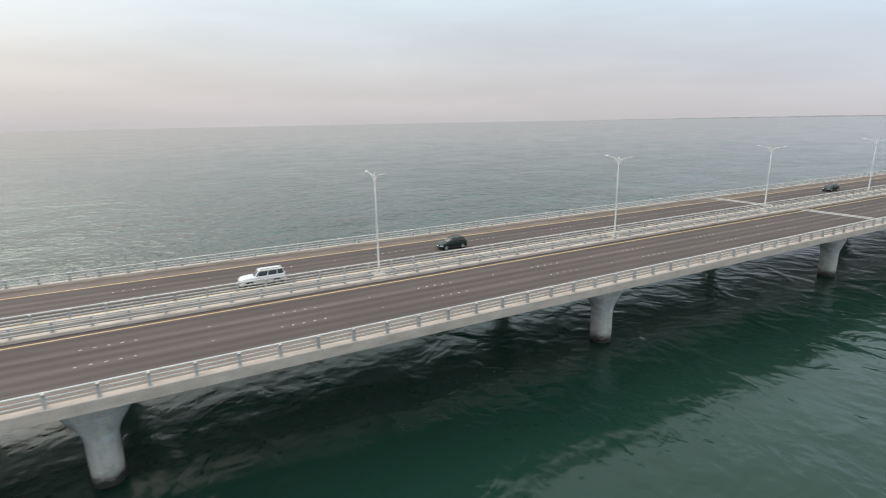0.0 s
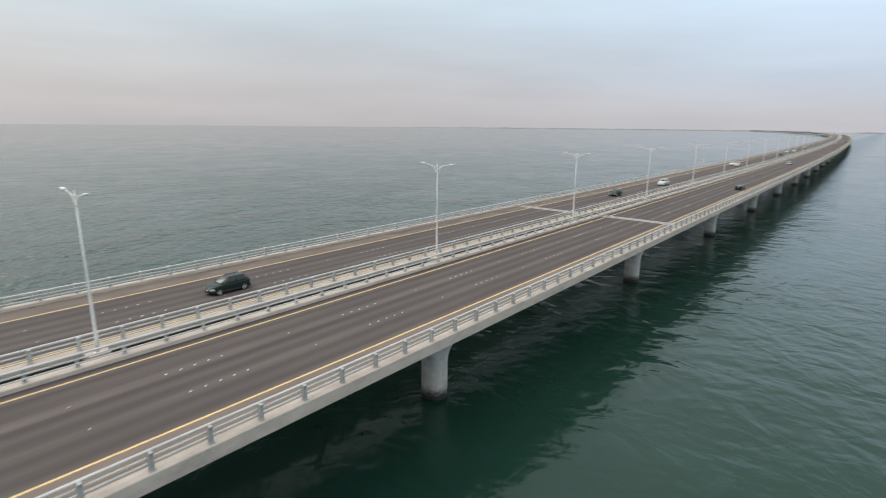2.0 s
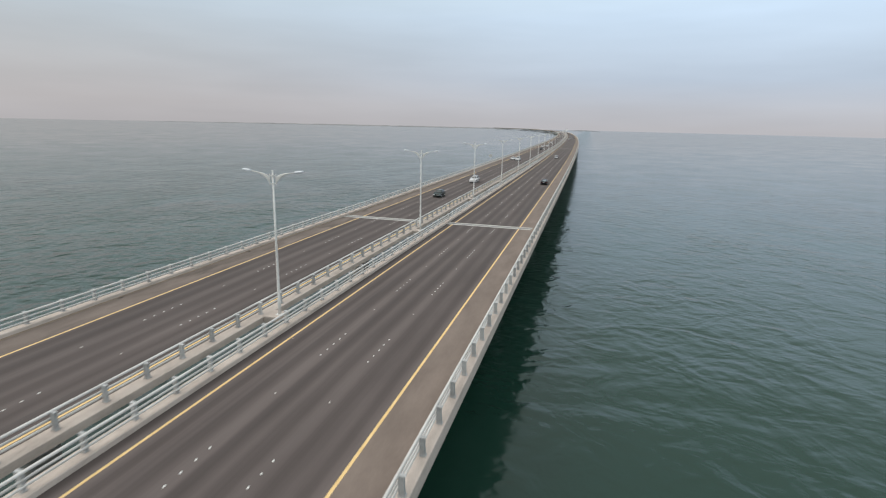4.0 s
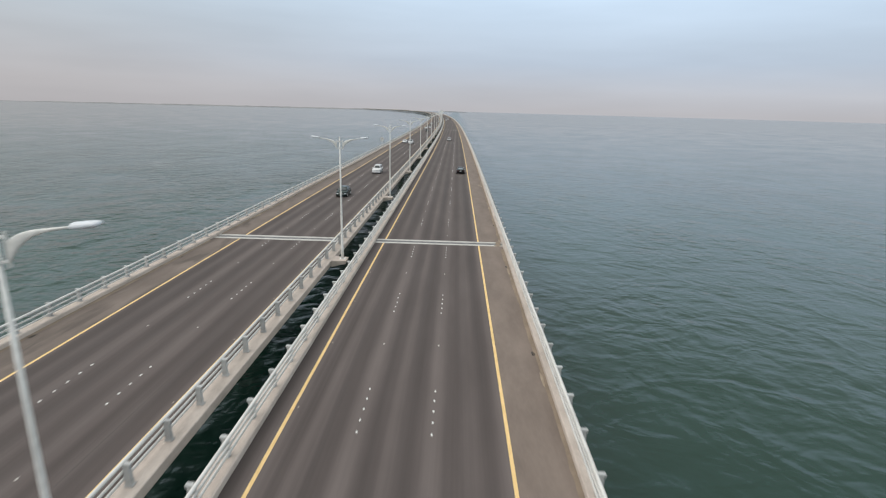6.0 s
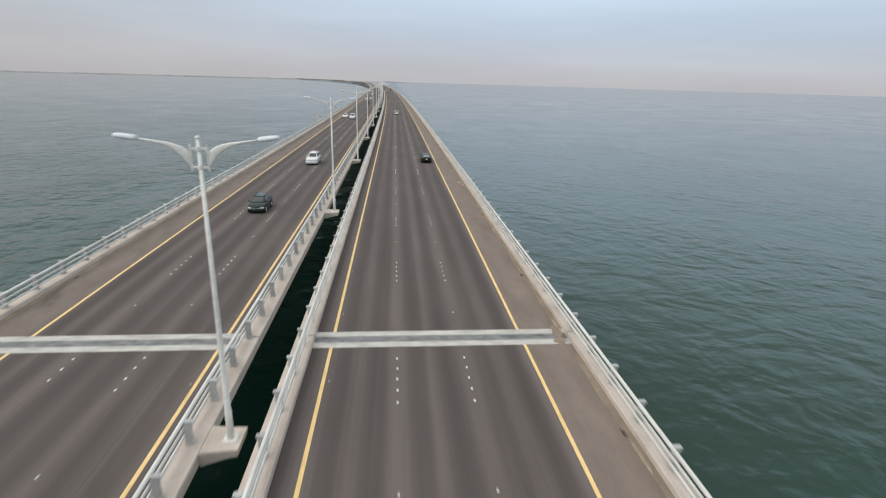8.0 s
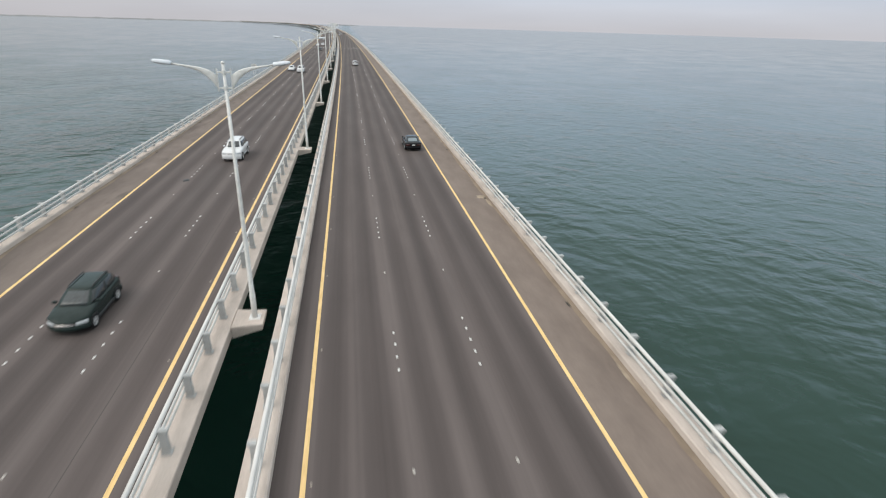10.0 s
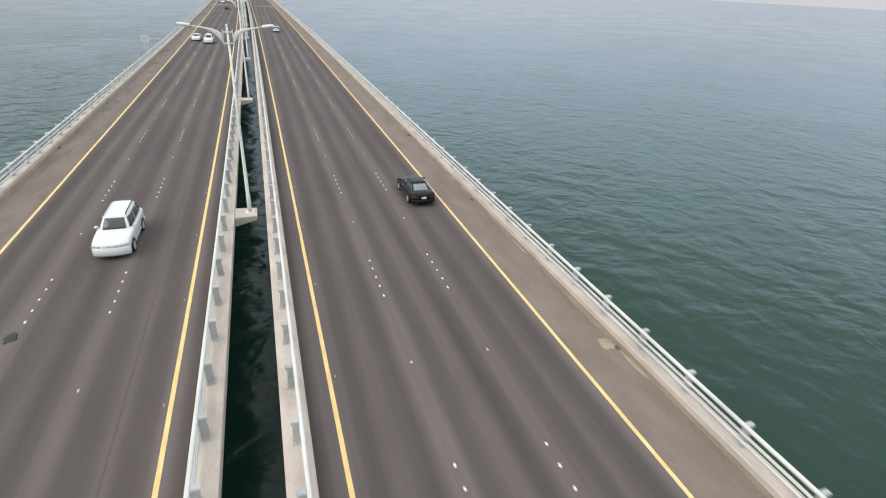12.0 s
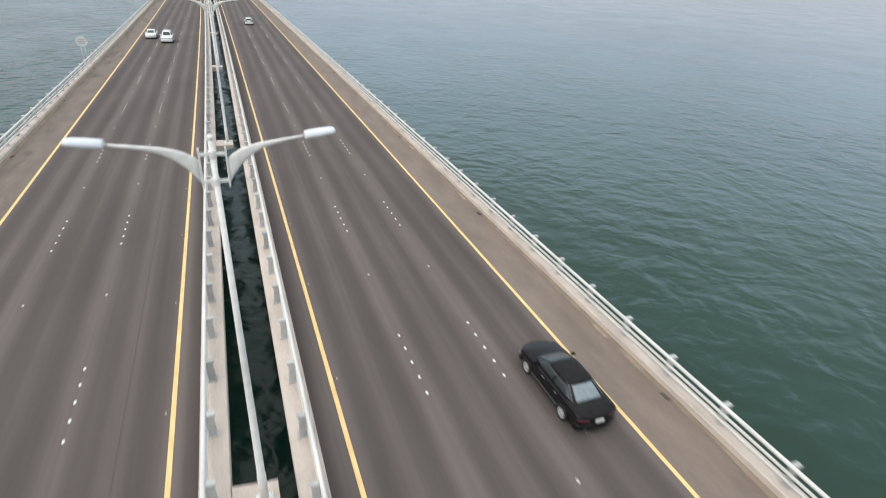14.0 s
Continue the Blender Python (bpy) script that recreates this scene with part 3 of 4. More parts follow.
# ------------------------------------------------------------ railings
def make_railing(label, x, out, start_phase):
    """Three rails on the road side of stout posts; out: +1 where the sea side lies to the right."""
    railing = tagged(new("railing"), label, "railing", "bridge railings")
    swept("top_rail", tube_profile(x, 1.22, 0.082, 10), NEAR, 1600, RAIL_METAL, railing, "thick pale top rail", smooth=True)
    for z in (0.88, 0.57):
        swept("rail", tube_profile(x + out * 0.01, z, 0.056, 8, 1.15), NEAR, 1600, RAIL_METAL, railing, smooth=True)
    # post: a tapered plate with a foot, leaning slightly outward
    bm = bmesh.new()
    rings = []
    for z, a, b, w in ((0.29, 0.04, 0.38, 0.15), (0.325, 0.04, 0.38, 0.15), (0.33, 0.07, 0.33, 0.10), (0.75, 0.065, 0.30, 0.10), (1.10, 0.06, 0.30, 0.10), (1.25, 0.08, 0.38, 0.10), (1.27, 0.10, 0.36, 0.088)):
        rings.append([(out * a, -w, z), (out * b, -w, z), (out * b, w, z), (out * a, w, z)])
    add_loft(bm, rings)
    add_box(bm, (min(0, out * 0.1), -0.06, 0.82), (max(0, out * 0.1), 0.06, 0.94))
    add_box(bm, (min(0, out * 0.1), -0.06, 0.51), (max(0, out * 0.1), 0.06, 0.63))
    first = part("post", bm, POST_METAL, railing, "grey metal post")
    used = False
    verts, faces = [], []
    step = 2.88
    for k in range(-90, 340):
        y = start_phase + step * k
        if -128 < y < 168:
            if used:
                shared("post", first.data, railing, (x + bend(y), y, 0))
            else:
                first.location, used = (x + bend(y), y, 0), True
        elif -240 < y:
            i = len(verts)
            xx = x + bend(y)
            verts += [(xx + out * a, y + b, z) for z in (0.29, 1.26) for a, b in ((0.08, -0.12), (0.32, -0.12), (0.32, 0.12), (0.08, 0.12))]
            faces += [(i, i + 1, i + 5, i + 4), (i + 1, i + 2, i + 6, i + 5), (i + 2, i + 3, i + 7, i + 6), (i + 3, i, i + 4, i + 7), (i + 4, i + 5, i + 6, i + 7)]
    far = mesh_object("post_row", verts, faces, POST_METAL, railing, "grey metal posts far along the bridge")
    tagged(far, kind="stuff")


make_railing("pale galvanised railing with three rails on the seaward ledge", 13.42, 1, 69.42)
make_railing("pale galvanised railing beside the gap between the bridges", -1.28, -1, 76.6)
make_railing("galvanised three-rail railing behind the lamp brackets", -4.60, 1, 74.7)
make_railing("long galvanised railing on the far seaward ledge", -19.22, -1, 70.3)


# ------------------------------------------------------------ street lamps
def reach(x):
    """The spread of the arms: 2.6 m from the pole to each tip."""
    return 0.28 + 0.885 * (x - 0.245)


def make_lamp():
    """A tall white lamp with two winged arms; its origin is at the road's level on the bracket."""
    lamp = tagged(new("street_lamp"), "tall white street lamp with two winged arms on a concrete bracket", "street lamp", "lamps between the bridges")
    bm = bmesh.new()
    add_tube(bm, [(0, 0, 0.31), (0, 0, 1.5), (0, 0, 1.54), (0, 0, 6), (0, 0, 11.73)], [0.135, 0.13, 0.115, 0.088, 0.055], 14)
    part("pole", bm, LAMP_WHITE, lamp, smooth=True)
    bm = bmesh.new()
    add_box(bm, (-0.26, -0.26, 0.275), (0.26, 0.26, 0.315), 0.01)
    for a in (-0.2, 0.2):
        for b in (-0.2, 0.2):
            add_tube(bm, [(a, b, 0.31), (a, b, 0.36)], [0.022, 0.022], 6)
    part("base_plate", bm, LAMP_WHITE, lamp, "bolted steel base plate")
    bm = bmesh.new()
    add_tube(bm, [(0, 0, 11.71), (0, 0, 11.73), (0, 0, 11.78), (0, 0, 11.81), (0, 0, 11.82)], [0.058, 0.068, 0.068, 0.045, 0.018], 14)
    part("pole_cap", bm, LAMP_WHITE, lamp, smooth=True)
    bm = bmesh.new()
    for s in (-1, 1):
        add_box(bm, (min(s * 0.245, s * 0.285), -0.035, 10.66), (max(s * 0.245, s * 0.285), 0.035, 11.54), 0.008)
    for z in (10.80, 11.40):
        add_box(bm, (-0.25, -0.03, z - 0.032), (0.25, 0.03, z + 0.032), 0.006)
        add_tube(bm, [(0, 0, z - 0.07), (0, 0, z + 0.07)], [0.078, 0.078], 12)
    part("bracket_frame", bm, LAMP_WHITE, lamp, "white steel frame that holds the arms")
    for s in (-1, 1):
        bm = bmesh.new()
        rings = []
        for x, low, high, half in ((0.245, 10.74, 11.28, 0.022), (0.36, 10.92, 11.38, 0.026), (0.55, 11.14, 11.48, 0.030), (0.80, 11.33, 11.56, 0.032),
                                   (1.05, 11.46, 11.61, 0.033), (1.35, 11.55, 11.645, 0.033), (1.70, 11.615, 11.685, 0.032), (2.12, 11.675, 11.735, 0.030)):
            x = reach(x)
            mid, span = (low + high) / 2, (high - low) / 2
            rings.append([(s * x, half * math.cos(a), mid + span * math.copysign(abs(math.sin(a)) ** 0.6, math.sin(a)))
                          for a in [2 * math.pi * k / 12 for k in range(12)]])
        add_loft(bm, rings)
        part("arm", bm, LAMP_WHITE, lamp, "white wing-shaped arm", smooth=True)
        bm = bmesh.new()
        rings = []
        for x, z, w, h in ((2.08, 11.70, 0.06, 0.05), (2.085, 11.70, 0.125, 0.095), (2.12, 11.705, 0.138, 0.108), (2.45, 11.745, 0.152, 0.105),
                           (2.66, 11.77, 0.152, 0.095), (2.76, 11.782, 0.145, 0.084), (2.81, 11.788, 0.125, 0.066), (2.835, 11.79, 0.085, 0.04), (2.84, 11.79, 0.03, 0.015)):
            x = reach(x)
            rings.append([(s * x, w * math.copysign(abs(math.cos(a)) ** 0.7, math.cos(a)), z + h * (max(-0.45, math.sin(a)))) for a in [2 * math.pi * k / 14 for k in range(14)]])
        add_loft(bm, rings)
        head = part("lamp_head", bm, HEAD_WHITE, lamp, "white lamp head", smooth=True)
        bm = bmesh.new()
        rings = []
        for grow, z in ((1.0, 11.722), (1.0, 11.704), (0.8, 11.688)):
            rings.append([(s * (reach(2.50) + 0.20 * grow * math.cos(a)), 0.10 * grow * math.sin(a), z - 0.012 + 0.03 * math.cos(a) * grow) for a in [2 * math.pi * k / 14 for k in range(14)]])
        add_loft(bm, rings)
        part("lens", bm, LENS_GLASS, head, "clear lamp lens", smooth=True)
        bm = bmesh.new()
        add_tube(bm, [(s * reach(2.03), 0, 11.69), (s * reach(2.11), 0, 11.703)], [0.045, 0.05], 10)
        part("collar", bm, LAMP_GREY, head, "grey clamp collar", smooth=True)
    return lamp


lamp = make_lamp()
first_lamp = True
for k in range(-3, 34):
    y = LAMP_STEP * k
    place = Matrix.Translation((AXIS + bend(y), y, 0))
    if first_lamp:
        lamp.matrix_basis, first_lamp = place, False
    else:
        copy_thing(lamp, place)


# ------------------------------------------------------------ round sign beyond the western railing
def make_sign():
    sign = tagged(new("traffic_sign"), "round pale grey sign on two thin posts outside the railing", "sign")
    sign.location = (-20.05 + bend(152.4), 152.4, 0)
    for dx in (-0.22, 0.22):
        bm = bmesh.new()
        add_tube(bm, [(dx, 0, -0.5), (dx, 0, 3.3)], [0.045, 0.045], 10)
        part("post", bm, RAIL_METAL, sign, smooth=True)
    bm = bmesh.new()
    for z in (-0.35, 0.1):
        add_box(bm, (-0.27, -0.05, z - 0.04), (0.34, 0.05, z + 0.04), 0.005)
    part("mounting_arm", bm, POST_METAL, sign, "grey mounting arms bolted to the bridge")
    bm = bmesh.new()
    add_tube(bm, [(0, -0.05, 2.95), (0, -0.058, 2.95), (0, -0.085, 2.95), (0, -0.09, 2.95)], [0.70, 0.715, 0.715, 0.70], 40)
    disc = part("disc", bm, SIGN_FACE, sign, "pale round sign plate", smooth=False)
    bm = bmesh.new()
    for z, a, b in ((3.16, -0.42, 0.42), (2.92, -0.5, 0.5), (2.70, -0.36, 0.36)):
        add_box(bm, (a, -0.098, z - 0.06), (b, -0.091, z + 0.06))
    part("writing", bm, SIGN_MARK, disc, "grey bars of unreadable writing")


SIGN_FACE = plain("sign_face", (0.62, 0.61, 0.60), 0.5)
SIGN_MARK = plain("sign_mark", (0.40, 0.39, 0.40), 0.6)
make_sign()


# ------------------------------------------------------------ vehicles
def between(table, y):
    """The row of the table at y, glided between its neighbours."""
    rows = sorted(table)
    if y <= rows[0][0]:
        return rows[0][1:]
    for a, b in zip(rows, rows[1:]):
        if y <= b[0]:
            u = (y - a[0]) / (b[0] - a[0])
            return tuple(p + (q - p) * u for p, q in zip(a[1:], b[1:]))
    return rows[-1][1:]


def band(x0, x1, z0, z1, end, depth, w, curve, proud, swell=0.0):
    """A rounded band across the nose or tail, bowed in plan as the body is."""
    bm = bmesh.new()
    rings, out = [], 1 if end > 0 else -1
    for k in range(13):
        x = x0 + (x1 - x0) * k / 12
        y = end - out * curve * min(1.0, abs(x) / w) ** 2.5 + out * proud
        e = min(0.03, (z1 - z0) * 0.25)
        shape = [(-depth, z0), (-e, z0), (0.0, z0 + e), (swell, (z0 + z1) / 2), (0.0, z1 - e), (-e, z1), (-depth, z1)]
        rings.append([(x, y + out * dy, z) for dy, z in shape])
    add_loft(bm, rings)
    return bm


class Cabin:
    """The glazed upper part of a car: a rounded plan at the belt that draws in to a smaller one at the roof."""

    def __init__(self, cabin):
        (yr0, yf0, w0, z0), (yr1, yf1, w1, z1) = cabin
        self.low = ((yr0 + yf0) / 2, (yf0 - yr0) / 2, w0, z0)
        self.high = ((yr1 + yf1) / 2, (yf1 - yr1) / 2, w1, z1 - 0.07)
        self.z1 = z1

    def at(self, x, y, s, grow=0.0):
        """A place on the wall of the cabin from ratios of the plan (one of them 1 at the middle of a side) and height s."""
        c0, l0, w0, z0 = self.low
        c1, l1, w1, z1 = self.high
        e = s + 0.16 * s * (s - 1)
        bulge = 1 + 0.02 * math.sin(math.pi * s)
        return Vector((x * (w0 + (w1 - w0) * e + grow) * bulge, c0 + (c1 - c0) * e + y * (l0 + (l1 - l0) * e + grow), z0 + (z1 - z0) * s))

    def ring(self, s, shrink=1.0, rise=0.0):
        pts = []
        for k in range(56):
            a = 2 * math.pi * (k + 0.5) / 56
            c, d = math.cos(a), math.sin(a)
            x, y = math.copysign(abs(c) ** 0.36, c), math.copysign(abs(d) ** 0.36, d)
            p = self.at(x * shrink, y * shrink, s)
            p.z += rise
            pts.append(tuple(p))
        return pts

    def shell(self):
        bm = bmesh.new()
        c0, l0, w0, z0 = self.low
        rings = [[(x, y, z - 0.14) for x, y, z in self.ring(0)]] + [self.ring(s / 6) for s in range(7)]
        rings += [self.ring(1.0, k, r) for k, r in ((0.985, 0.018), (0.95, 0.035), (0.86, 0.05), (0.7, 0.061), (0.45, 0.068), (0.15, 0.07))]
        add_loft(bm, rings)
        return bm

    def pane(self, side, t0, t1, s0, s1, rake0=0.0, rake1=0.0):
        """A pane that follows the shell: side is 'front', 'rear', 1 or -1; t0..t1 along it, s0..s1 up it."""
        bm = bmesh.new()
        nu, nv = 8, 4
        grids = []
        for grow in (0.008, -0.012):
            grid = []
            for j in range(nv + 1):
                s = s0 + (s1 - s0) * j / nv
                row = []
                for i in range(nu + 1):
                    u = i / nu
                    a, b = t0 + rake0 * j / nv, t1 + rake1 * j / nv
                    t = a + (b - a) * u
                    other = (1 - min(0.999, abs(t)) ** 5.5) ** (1 / 5.5)
                    x, y = {"front": (t, other), "rear": (t, -other), 1: (other, t), -1: (-other, t)}[side]
                    row.append(bm.verts.new(self.at(x, y, s, grow)))
                grid.append(row)
            grids.append(grid)
        outer, inner = grids
        for j in range(nv):
            for i in range(nu):
                bm.faces.new((outer[j][i], outer[j][i + 1], outer[j + 1][i + 1], outer[j + 1][i]))
        rim = [(0, i) for i in range(nu)] + [(j, nu) for j in range(nv)] + [(nv, i) for i in range(nu, 0, -1)] + [(j, 0) for j in range(nv, 0, -1)]
        for (j, i), (jj, ii) in zip(rim, rim[1:] + rim[:1]):
            bm.faces.new((outer[j][i], inner[j][i], inner[jj][ii], outer[jj][ii]))
        bmesh.ops.recalc_face_normals(bm, faces=bm.faces[:])
        return bm


def make_car(name, label, paint, shape, rear_glass=None, roof_rails=False, plate=True):
    """A car that looks along +y, its origin on the road below its middle."""
    car = tagged(new(name), label, "car", "vehicles on the bridges")
    length, body, cabin, wheels, radius = shape["length"], shape["body"], shape["cabin"], shape["wheels"], shape["radius"]
    yr, yf = -length / 2, length / 2
    w = shape["width"] / 2
    nose_curve, tail_curve = shape["curve"]
    ys = sorted({yr + d * tail_curve for d in (0.004, 0.03, 0.1, 0.25, 0.5, 1.0)} | {yf - d * nose_curve for d in (0.004, 0.03, 0.1, 0.25, 0.5, 1.0)}
                | {yr + tail_curve + (length - tail_curve - nose_curve) * k / 24 for k in range(1, 24)})
    bm = bmesh.new()
    rings = []
    for y in ys:
        near = [between(body, y + d) for d in (-0.12, -0.06, 0.0, 0.06, 0.12)]
        half_width, low, mid, deck = [sum(v) / 5 for v in zip(*near)]
        half_width *= min(1.0, ((yf - y) / nose_curve) ** 0.4, ((y - yr) / tail_curve) ** 0.4)
        half = [(0.0, low), (0.80, low), (0.95, low + 0.06), (0.985, (low + mid) / 2), (1.0, mid - 0.14), (1.0, mid - 0.06), (0.985, mid), (0.955, mid + (deck - mid) * 0.45),
                (0.90, mid + (deck - mid) * 0.75), (0.78, deck), (0.4, deck + 0.018), (0.0, deck + 0.024)]
        ring = [(x * half_width, y, z) for x, z in half] + [(-x * half_width, y, z) for x, z in half[-2:0:-1]]
        rings.append(ring)
    add_loft(bm, rings)
    part("body", bm, paint, car, smooth=True)
    glasshouse = Cabin(cabin)
    (yr0, yf0, w0, z0), (yr1, yf1, w1, z1) = cabin
    part("cabin", glasshouse.shell(), paint, car, "painted roof and pillars", smooth=True)
    part("windscreen", glasshouse.pane("front", -0.90, 0.90, 0.10, 0.93), SCREEN_GLASS, car, "grey reflecting windscreen", smooth=True)
    part("rear_window", glasshouse.pane("rear", -0.86, 0.86, 0.14, 0.92), rear_glass or GLASS, car, "rear window with a pale reflection in its colour" if rear_glass else "dark rear window", smooth=True)
    for side in (-1, 1):
        spans = ((-0.88, -0.06), (0.00, 0.90)) if shape["doors"] == 2 else ((-0.93, -0.50), (-0.45, 0.16), (0.21, 0.90))
        for a, b in spans:
            part("side_window", glasshouse.pane(side, a, b, 0.12, 0.90), GLASS, car, "dark side window", smooth=True)
    # bumpers and lamps
    part("rear_bumper", band(-w * 0.97, w * 0.97, 0.28, 0.55, yr, 0.2, w, tail_curve, 0.035, 0.02), paint, car, smooth=True)
    part("front_bumper", band(-w * 0.97, w * 0.97, 0.26, shape["nose"] - 0.24, yf, 0.2, w, nose_curve, 0.03, 0.025), paint, car, smooth=True)
    grille = part("grille", band(-w * 0.44, w * 0.44, shape["nose"] - 0.23, shape["nose"] - 0.09, yf, 0.1, w, nose_curve, 0.006), LAMP_GREY if paint is WHITE_PAINT else BLACK_TRIM, car, "slatted grille")
    for k in range(3):
        part("grille_slat", band(-w * 0.42, w * 0.42, shape["nose"] - 0.205 + 0.04 * k, shape["nose"] - 0.19 + 0.04 * k, yf, 0.04, w, nose_curve, 0.014), CHROME, grille)
    for s in (-1, 1):
        a, b = sorted((s * w * 0.50, s * w * 0.93))
        part("headlight", band(a, b, shape["nose"] - 0.24, shape["nose"] - 0.06, yf, 0.12, w, nose_curve, 0.004, 0.01), HEAD_LENS, car, "clear headlight", smooth=True)
        low, high = shape["tail"]
        a, b = sorted((s * w * 0.46, s * w * 0.95))
        part("tail_light", band(a, b, low, high, yr, 0.12, w, tail_curve, 0.012, 0.008), RED_LENS, car, "dark red tail light", smooth=True)
        bm = bmesh.new()
        add_box(bm, (min(s * (w0 + 0.00), s * (w0 + 0.20)), yf0 - 0.52, z0 + 0.03), (max(s * (w0 + 0.00), s * (w0 + 0.20)), yf0 - 0.40, z0 + 0.16), 0.04)
        part("side_mirror", bm, paint, car)
        for y in wheels:
            bm = bmesh.new()
            prof = [(0.55, -0.10), (0.93, -0.105), (1.0, -0.07), (1.0, 0.07), (0.93, 0.105), (0.62, 0.095), (0.55, 0.06)]
            rings = [[(s * (w - 0.085) + s * x, y + radius * r * math.cos(a), radius + radius * r * math.sin(a)) for a in [2 * math.pi * k / 24 for k in range(24)]] for r, x in prof]
            add_loft(bm, rings)
            wheel = part("wheel", bm, TYRE, car, "black tyre", smooth=True)
            bm = bmesh.new()
            for k in range(5):
                a = 2 * math.pi * k / 5 + 0.3
                dy, dz = math.cos(a), math.sin(a)
                px, pz = -dz, dy
                quad = [(r * dy + q * px, r * dz + q * pz) for r, q in ((0.05, -0.045), (0.62, -0.075), (0.62, 0.075), (0.05, 0.045))]
                rings = [[(s * (w - 0.085) + s * x, y + radius * u, radius + radius * v) for u, v in quad] for x in (0.05, 0.088)]
                add_loft(bm, rings)
            ringp = [(0.66, 0.03), (0.66, 0.098), (0.56, 0.098), (0.54, 0.03)]
            rings = [[(s * (w - 0.085) + s * x, y + radius * r * math.cos(a), radius + radius * r * math.sin(a)) for a in [2 * math.pi * k / 20 for k in range(20)]] for r, x in ringp]
            add_loft(bm, rings, close_ends=False)
            add_tube(bm, [(s * (w - 0.05), y, radius), (s * (w + 0.008), y, radius)], [0.055, 0.05], 10)
            part("rim", bm, RIM, wheel, "bright alloy rim")
            # arch lip
            bm = bmesh.new()
            rings = []
            for k in range(13):
                a = math.pi * k / 12
                rings.append([(s * (w - 0.01) + s * dx, y + (radius + g) * math.cos(a), radius + (radius + g) * math.sin(a)) for g, dx in ((0.012, 0.0), (0.05, 0.0), (0.05, 0.012), (0.012, 0.012))])
            add_loft(bm, rings)
            part("wheel_arch", bm, BLACK_TRIM, car, "dark wheel arch lip")
    for s in (-1, 1):
        # sill below the doors
        bm = bmesh.new()
        low = body[len(body) // 2][2]
        rings = [[(s * (w - 0.03), y, low - 0.01), (s * (w + 0.004), y, low + 0.03), (s * (w + 0.006), y, low + 0.15), (s * (w - 0.03), y, low + 0.18)]
                 for y in (wheels[0] + radius + 0.07, wheels[1] - radius - 0.07)]
        add_loft(bm, rings)
        part("sill", bm, shape["sill"], car, "dark lower sill")
        # door handles
        for y in (0.15, -0.75):
            bm = bmesh.new()
            add_box(bm, (min(s * (w - 0.03), s * (w + 0.012)), y - 0.09, z0 - 0.13), (max(s * (w - 0.03), s * (w + 0.012)), y + 0.09, z0 - 0.095), 0.008)
            part("door_handle", bm, CHROME if paint is BLACK_PAINT else paint, car)
    if plate:
        bm = bmesh.new()
        zp = shape["plate"]
        add_box(bm, (-0.17, yr - 0.066 if zp < 0.54 else yr - 0.022, zp - 0.075), (0.17, yr - 0.03 if zp < 0.54 else yr + 0.03, zp + 0.075), 0.006)
        ob = part("plate", bm, PLATE, car, "white plate with grey bars")
        bm = bmesh.new()
        add_box(bm, (-0.12, yr - 0.069 if zp < 0.54 else yr - 0.025, zp - 0.03), (0.12, yr - 0.05 if zp < 0.54 else yr - 0.01, zp + 0.02))
        part("plate_mark", bm, SIGN_MARK, ob)
    bm = bmesh.new()
    add_tube(bm, [(-w * 0.55, yr - 0.08, 0.25), (-w * 0.55, yr + 0.3, 0.27)], [0.035, 0.035], 8)
    part("exhaust", bm, CHROME, car, "bright exhaust pipe")
    if roof_rails:
        for s in (-1, 1):
            bm = bmesh.new()
            x = s * w1 * 0.85
            add_tube(bm, [(x, yr1 + 0.15, z1 - 0.03), (x, yr1 + 0.22, z1 + 0.05), (x, yf1 - 0.25, z1 + 0.05), (x, yf1 - 0.15, z1 - 0.03)], [0.03] * 4, 8)
            part("roof_rail", bm, BLACK_TRIM, car, "black roof rail")
    return car


SEDAN = dict(sill=BLACK_TRIM, doors=2, curve=(0.42, 0.24), length=4.90, width=1.82, radius=0.315, wheels=(-1.36, 1.38), nose=0.68, tail=(0.62, 0.80), plate=0.70,
             body=[(-2.45, 0.86, 0.36, 0.74, 0.84), (-2.36, 0.885, 0.28, 0.84, 0.93), (-2.1, 0.90, 0.24, 0.89, 0.975), (-1.5, 0.908, 0.21, 0.91, 0.985), (-0.8, 0.91, 0.20, 0.91, 0.96),
                   (0.5, 0.91, 0.20, 0.90, 0.95), (1.1, 0.905, 0.20, 0.87, 0.945), (1.7, 0.895, 0.21, 0.79, 0.87), (2.15, 0.88, 0.24, 0.71, 0.775), (2.38, 0.86, 0.29, 0.63, 0.69), (2.45, 0.84, 0.34, 0.57, 0.63)],
             cabin=((-1.82, 1.30, 0.83, 0.92), (-1.02, 0.34, 0.60, 1.40)))
HATCH = dict(sill=BLACK_TRIM, doors=2, curve=(0.42, 0.26), length=4.35, width=1.80, radius=0.325, wheels=(-1.28, 1.34), nose=0.74, tail=(0.80, 1.02), plate=0.78,
             body=[(-2.17, 0.84, 0.40, 0.86, 0.98), (-2.10, 0.87, 0.30, 0.92, 1.02), (-1.6, 0.88, 0.22, 0.95, 1.02), (-0.8, 0.895, 0.20, 0.95, 1.0), (0.5, 0.895, 0.20, 0.93, 0.98),
                   (1.0, 0.89, 0.20, 0.90, 0.98), (1.55, 0.87, 0.22, 0.83, 0.90), (1.95, 0.86, 0.26, 0.74, 0.80), (2.17, 0.84, 0.36, 0.62, 0.68)],
             cabin=((-2.07, 1.18, 0.83, 0.96), (-1.68, 0.28, 0.63, 1.50)))
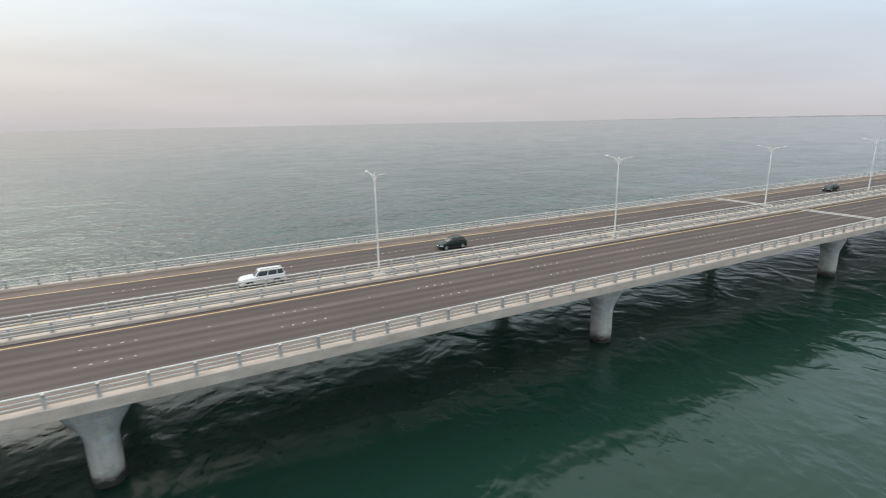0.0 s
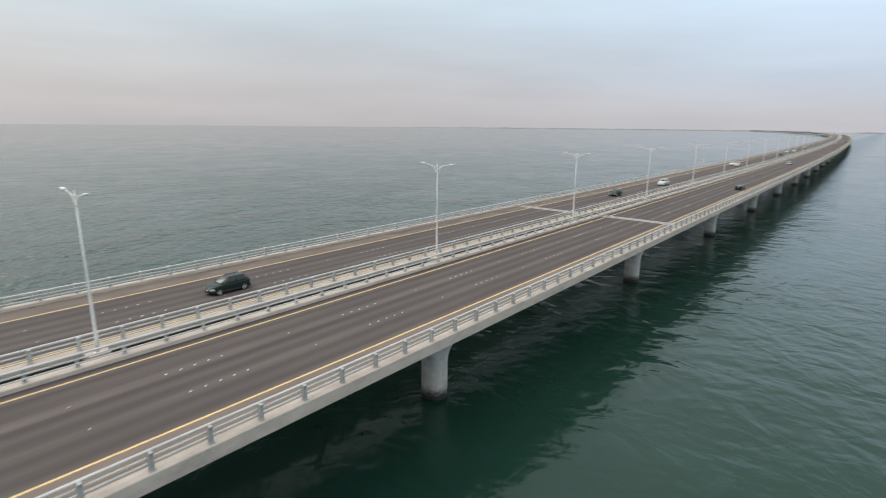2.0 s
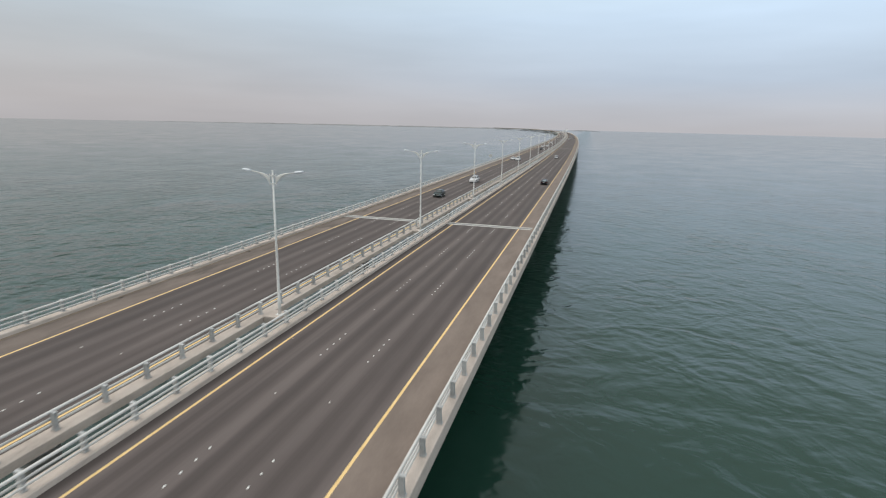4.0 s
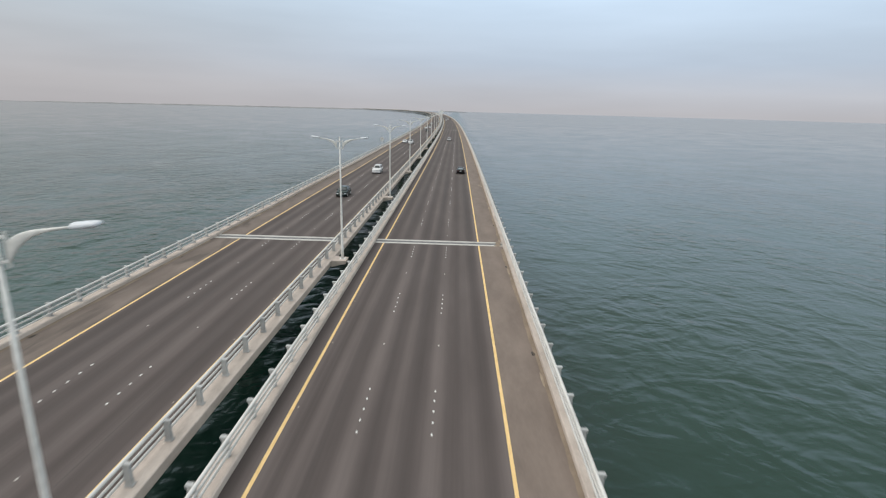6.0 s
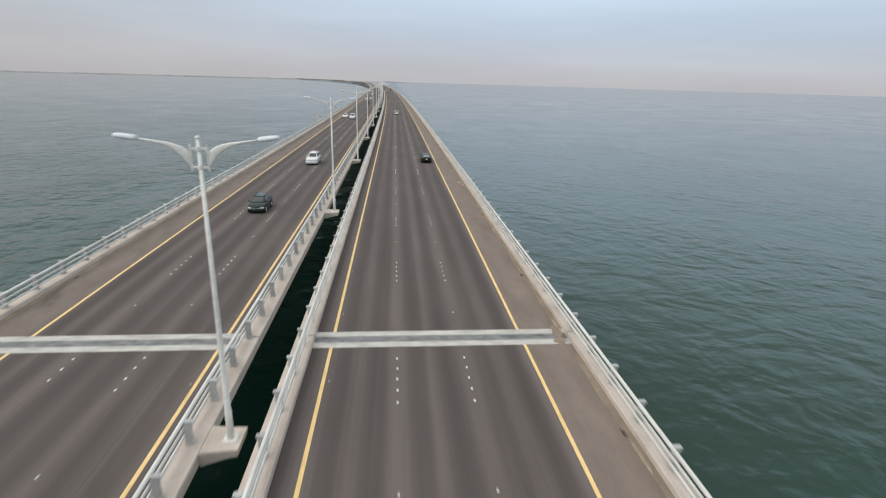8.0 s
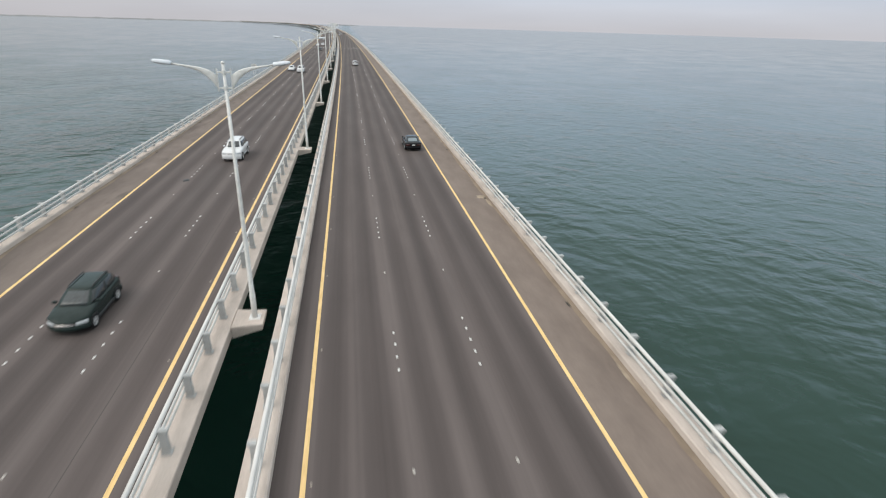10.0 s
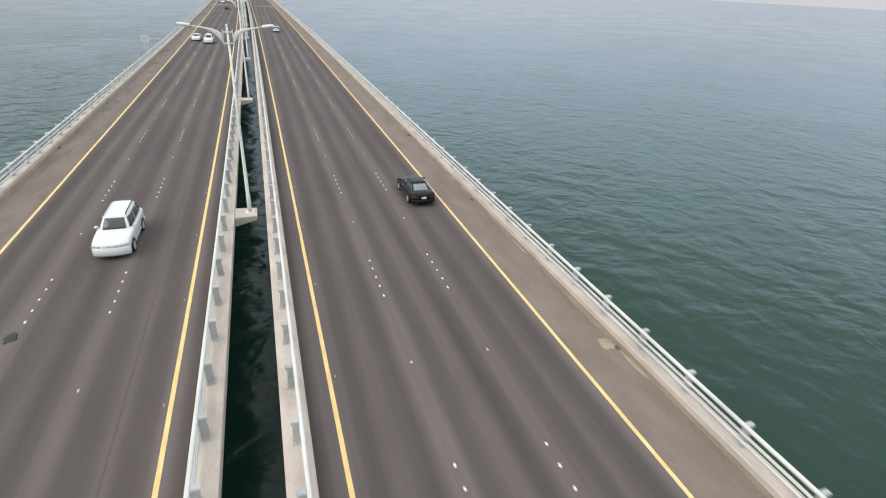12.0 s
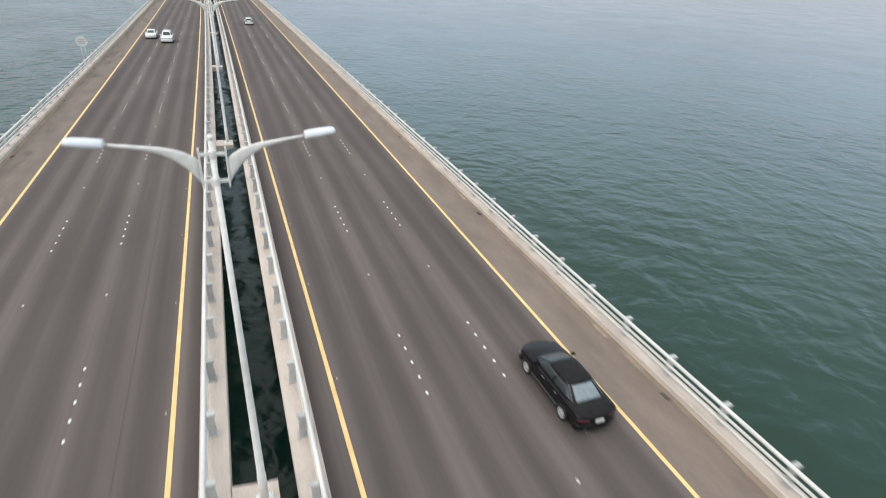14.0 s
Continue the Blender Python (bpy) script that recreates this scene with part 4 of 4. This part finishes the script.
OFFROAD = dict(sill=LAMP_GREY, doors=3, curve=(0.24, 0.12), length=4.95, width=1.92, radius=0.39, wheels=(-1.38, 1.47), nose=0.98, tail=(0.86, 1.14), plate=0.86,
               body=[(-2.47, 0.90, 0.50, 1.02, 1.10), (-2.40, 0.92, 0.40, 1.08, 1.16), (-1.6, 0.965, 0.34, 1.10, 1.18), (0.4, 0.97, 0.33, 1.08, 1.16), (0.95, 0.965, 0.33, 1.06, 1.17),
                     (1.6, 0.955, 0.34, 1.02, 1.13), (2.1, 0.93, 0.38, 0.95, 1.06), (2.38, 0.92, 0.42, 0.86, 0.96), (2.47, 0.90, 0.50, 0.76, 0.84)],
               cabin=((-2.38, 0.98, 0.88, 1.13), (-2.12, 0.40, 0.66, 1.80)))


def put(car, x, y, heading=0.0):
    car.matrix_basis = Matrix.Translation((x + bend(y), y, 0.0)) @ Matrix.Rotation(heading, 4, "Z")
    return car


black_sedan = put(make_car("car", "black four-door saloon with bright alloy wheels on the asphalt", BLACK_PAINT, SEDAN, GLASS_PALE), 8.85, 76.0)
white_hatch = put(make_car("car", "white hatchback with a dark tailgate window on the asphalt", WHITE_PAINT, HATCH), 4.7, 205.0)
dark_wagon = put(make_car("car", "dark green family car with clear headlights on the asphalt", GREEN_PAINT, HATCH, roof_rails=True), -11.0, 39.0, math.pi)
white_suv = put(make_car("car", "white off-road estate with black roof rails on the asphalt", WHITE_PAINT, OFFROAD, roof_rails=True), -10.1, 72.0, math.pi)
far_white_saloon = put(make_car("car", "white saloon far off beside a taller white car", WHITE_PAINT, SEDAN), -13.9, 180.0, math.pi)
far_white_suv = copy_thing(white_suv, Matrix.Translation((-11.0 + bend(175), 175.0, 0)) @ Matrix.Rotation(math.pi, 4, "Z"))
tagged(far_white_suv, "tall white car far off beside a white saloon")
near_suv = copy_thing(white_suv, Matrix.Translation((-6.95, -86.5, 0)) @ Matrix.Rotation(math.pi, 4, "Z"))
tagged(near_suv, "white off-road estate beside the inner yellow line")
near_dark = copy_thing(dark_wagon, Matrix.Translation((-10.4, -60.5, 0)) @ Matrix.Rotation(math.pi, 4, "Z"))
tagged(near_dark, "dark green family car in the middle lane")
for source, x, y, turn, words in ((far_white_saloon, -13.2, 352.0, math.pi, "white saloon far along the road"), (far_white_saloon, -10.6, 366.0, math.pi, "white saloon far along the road"),
                                  (black_sedan, -10.3, 300.0, math.pi, "black saloon far along the road"), (far_white_saloon, -12.6, 470.0, math.pi, "white saloon far along the road"),
                                  (white_hatch, 2.0, 640.0, 0.0, "white hatchback far along the road"), (white_hatch, 5.3, 690.0, 0.0, "white hatchback far along the road"),
                                  (black_sedan, 8.8, 720.0, 0.0, "black saloon far along the road"), (white_hatch, 5.1, 800.0, 0.0, "white hatchback far along the road")):
    tagged(copy_thing(source, Matrix.Translation((x + bend(y), y, 0)) @ Matrix.Rotation(turn, 4, "Z")), words)
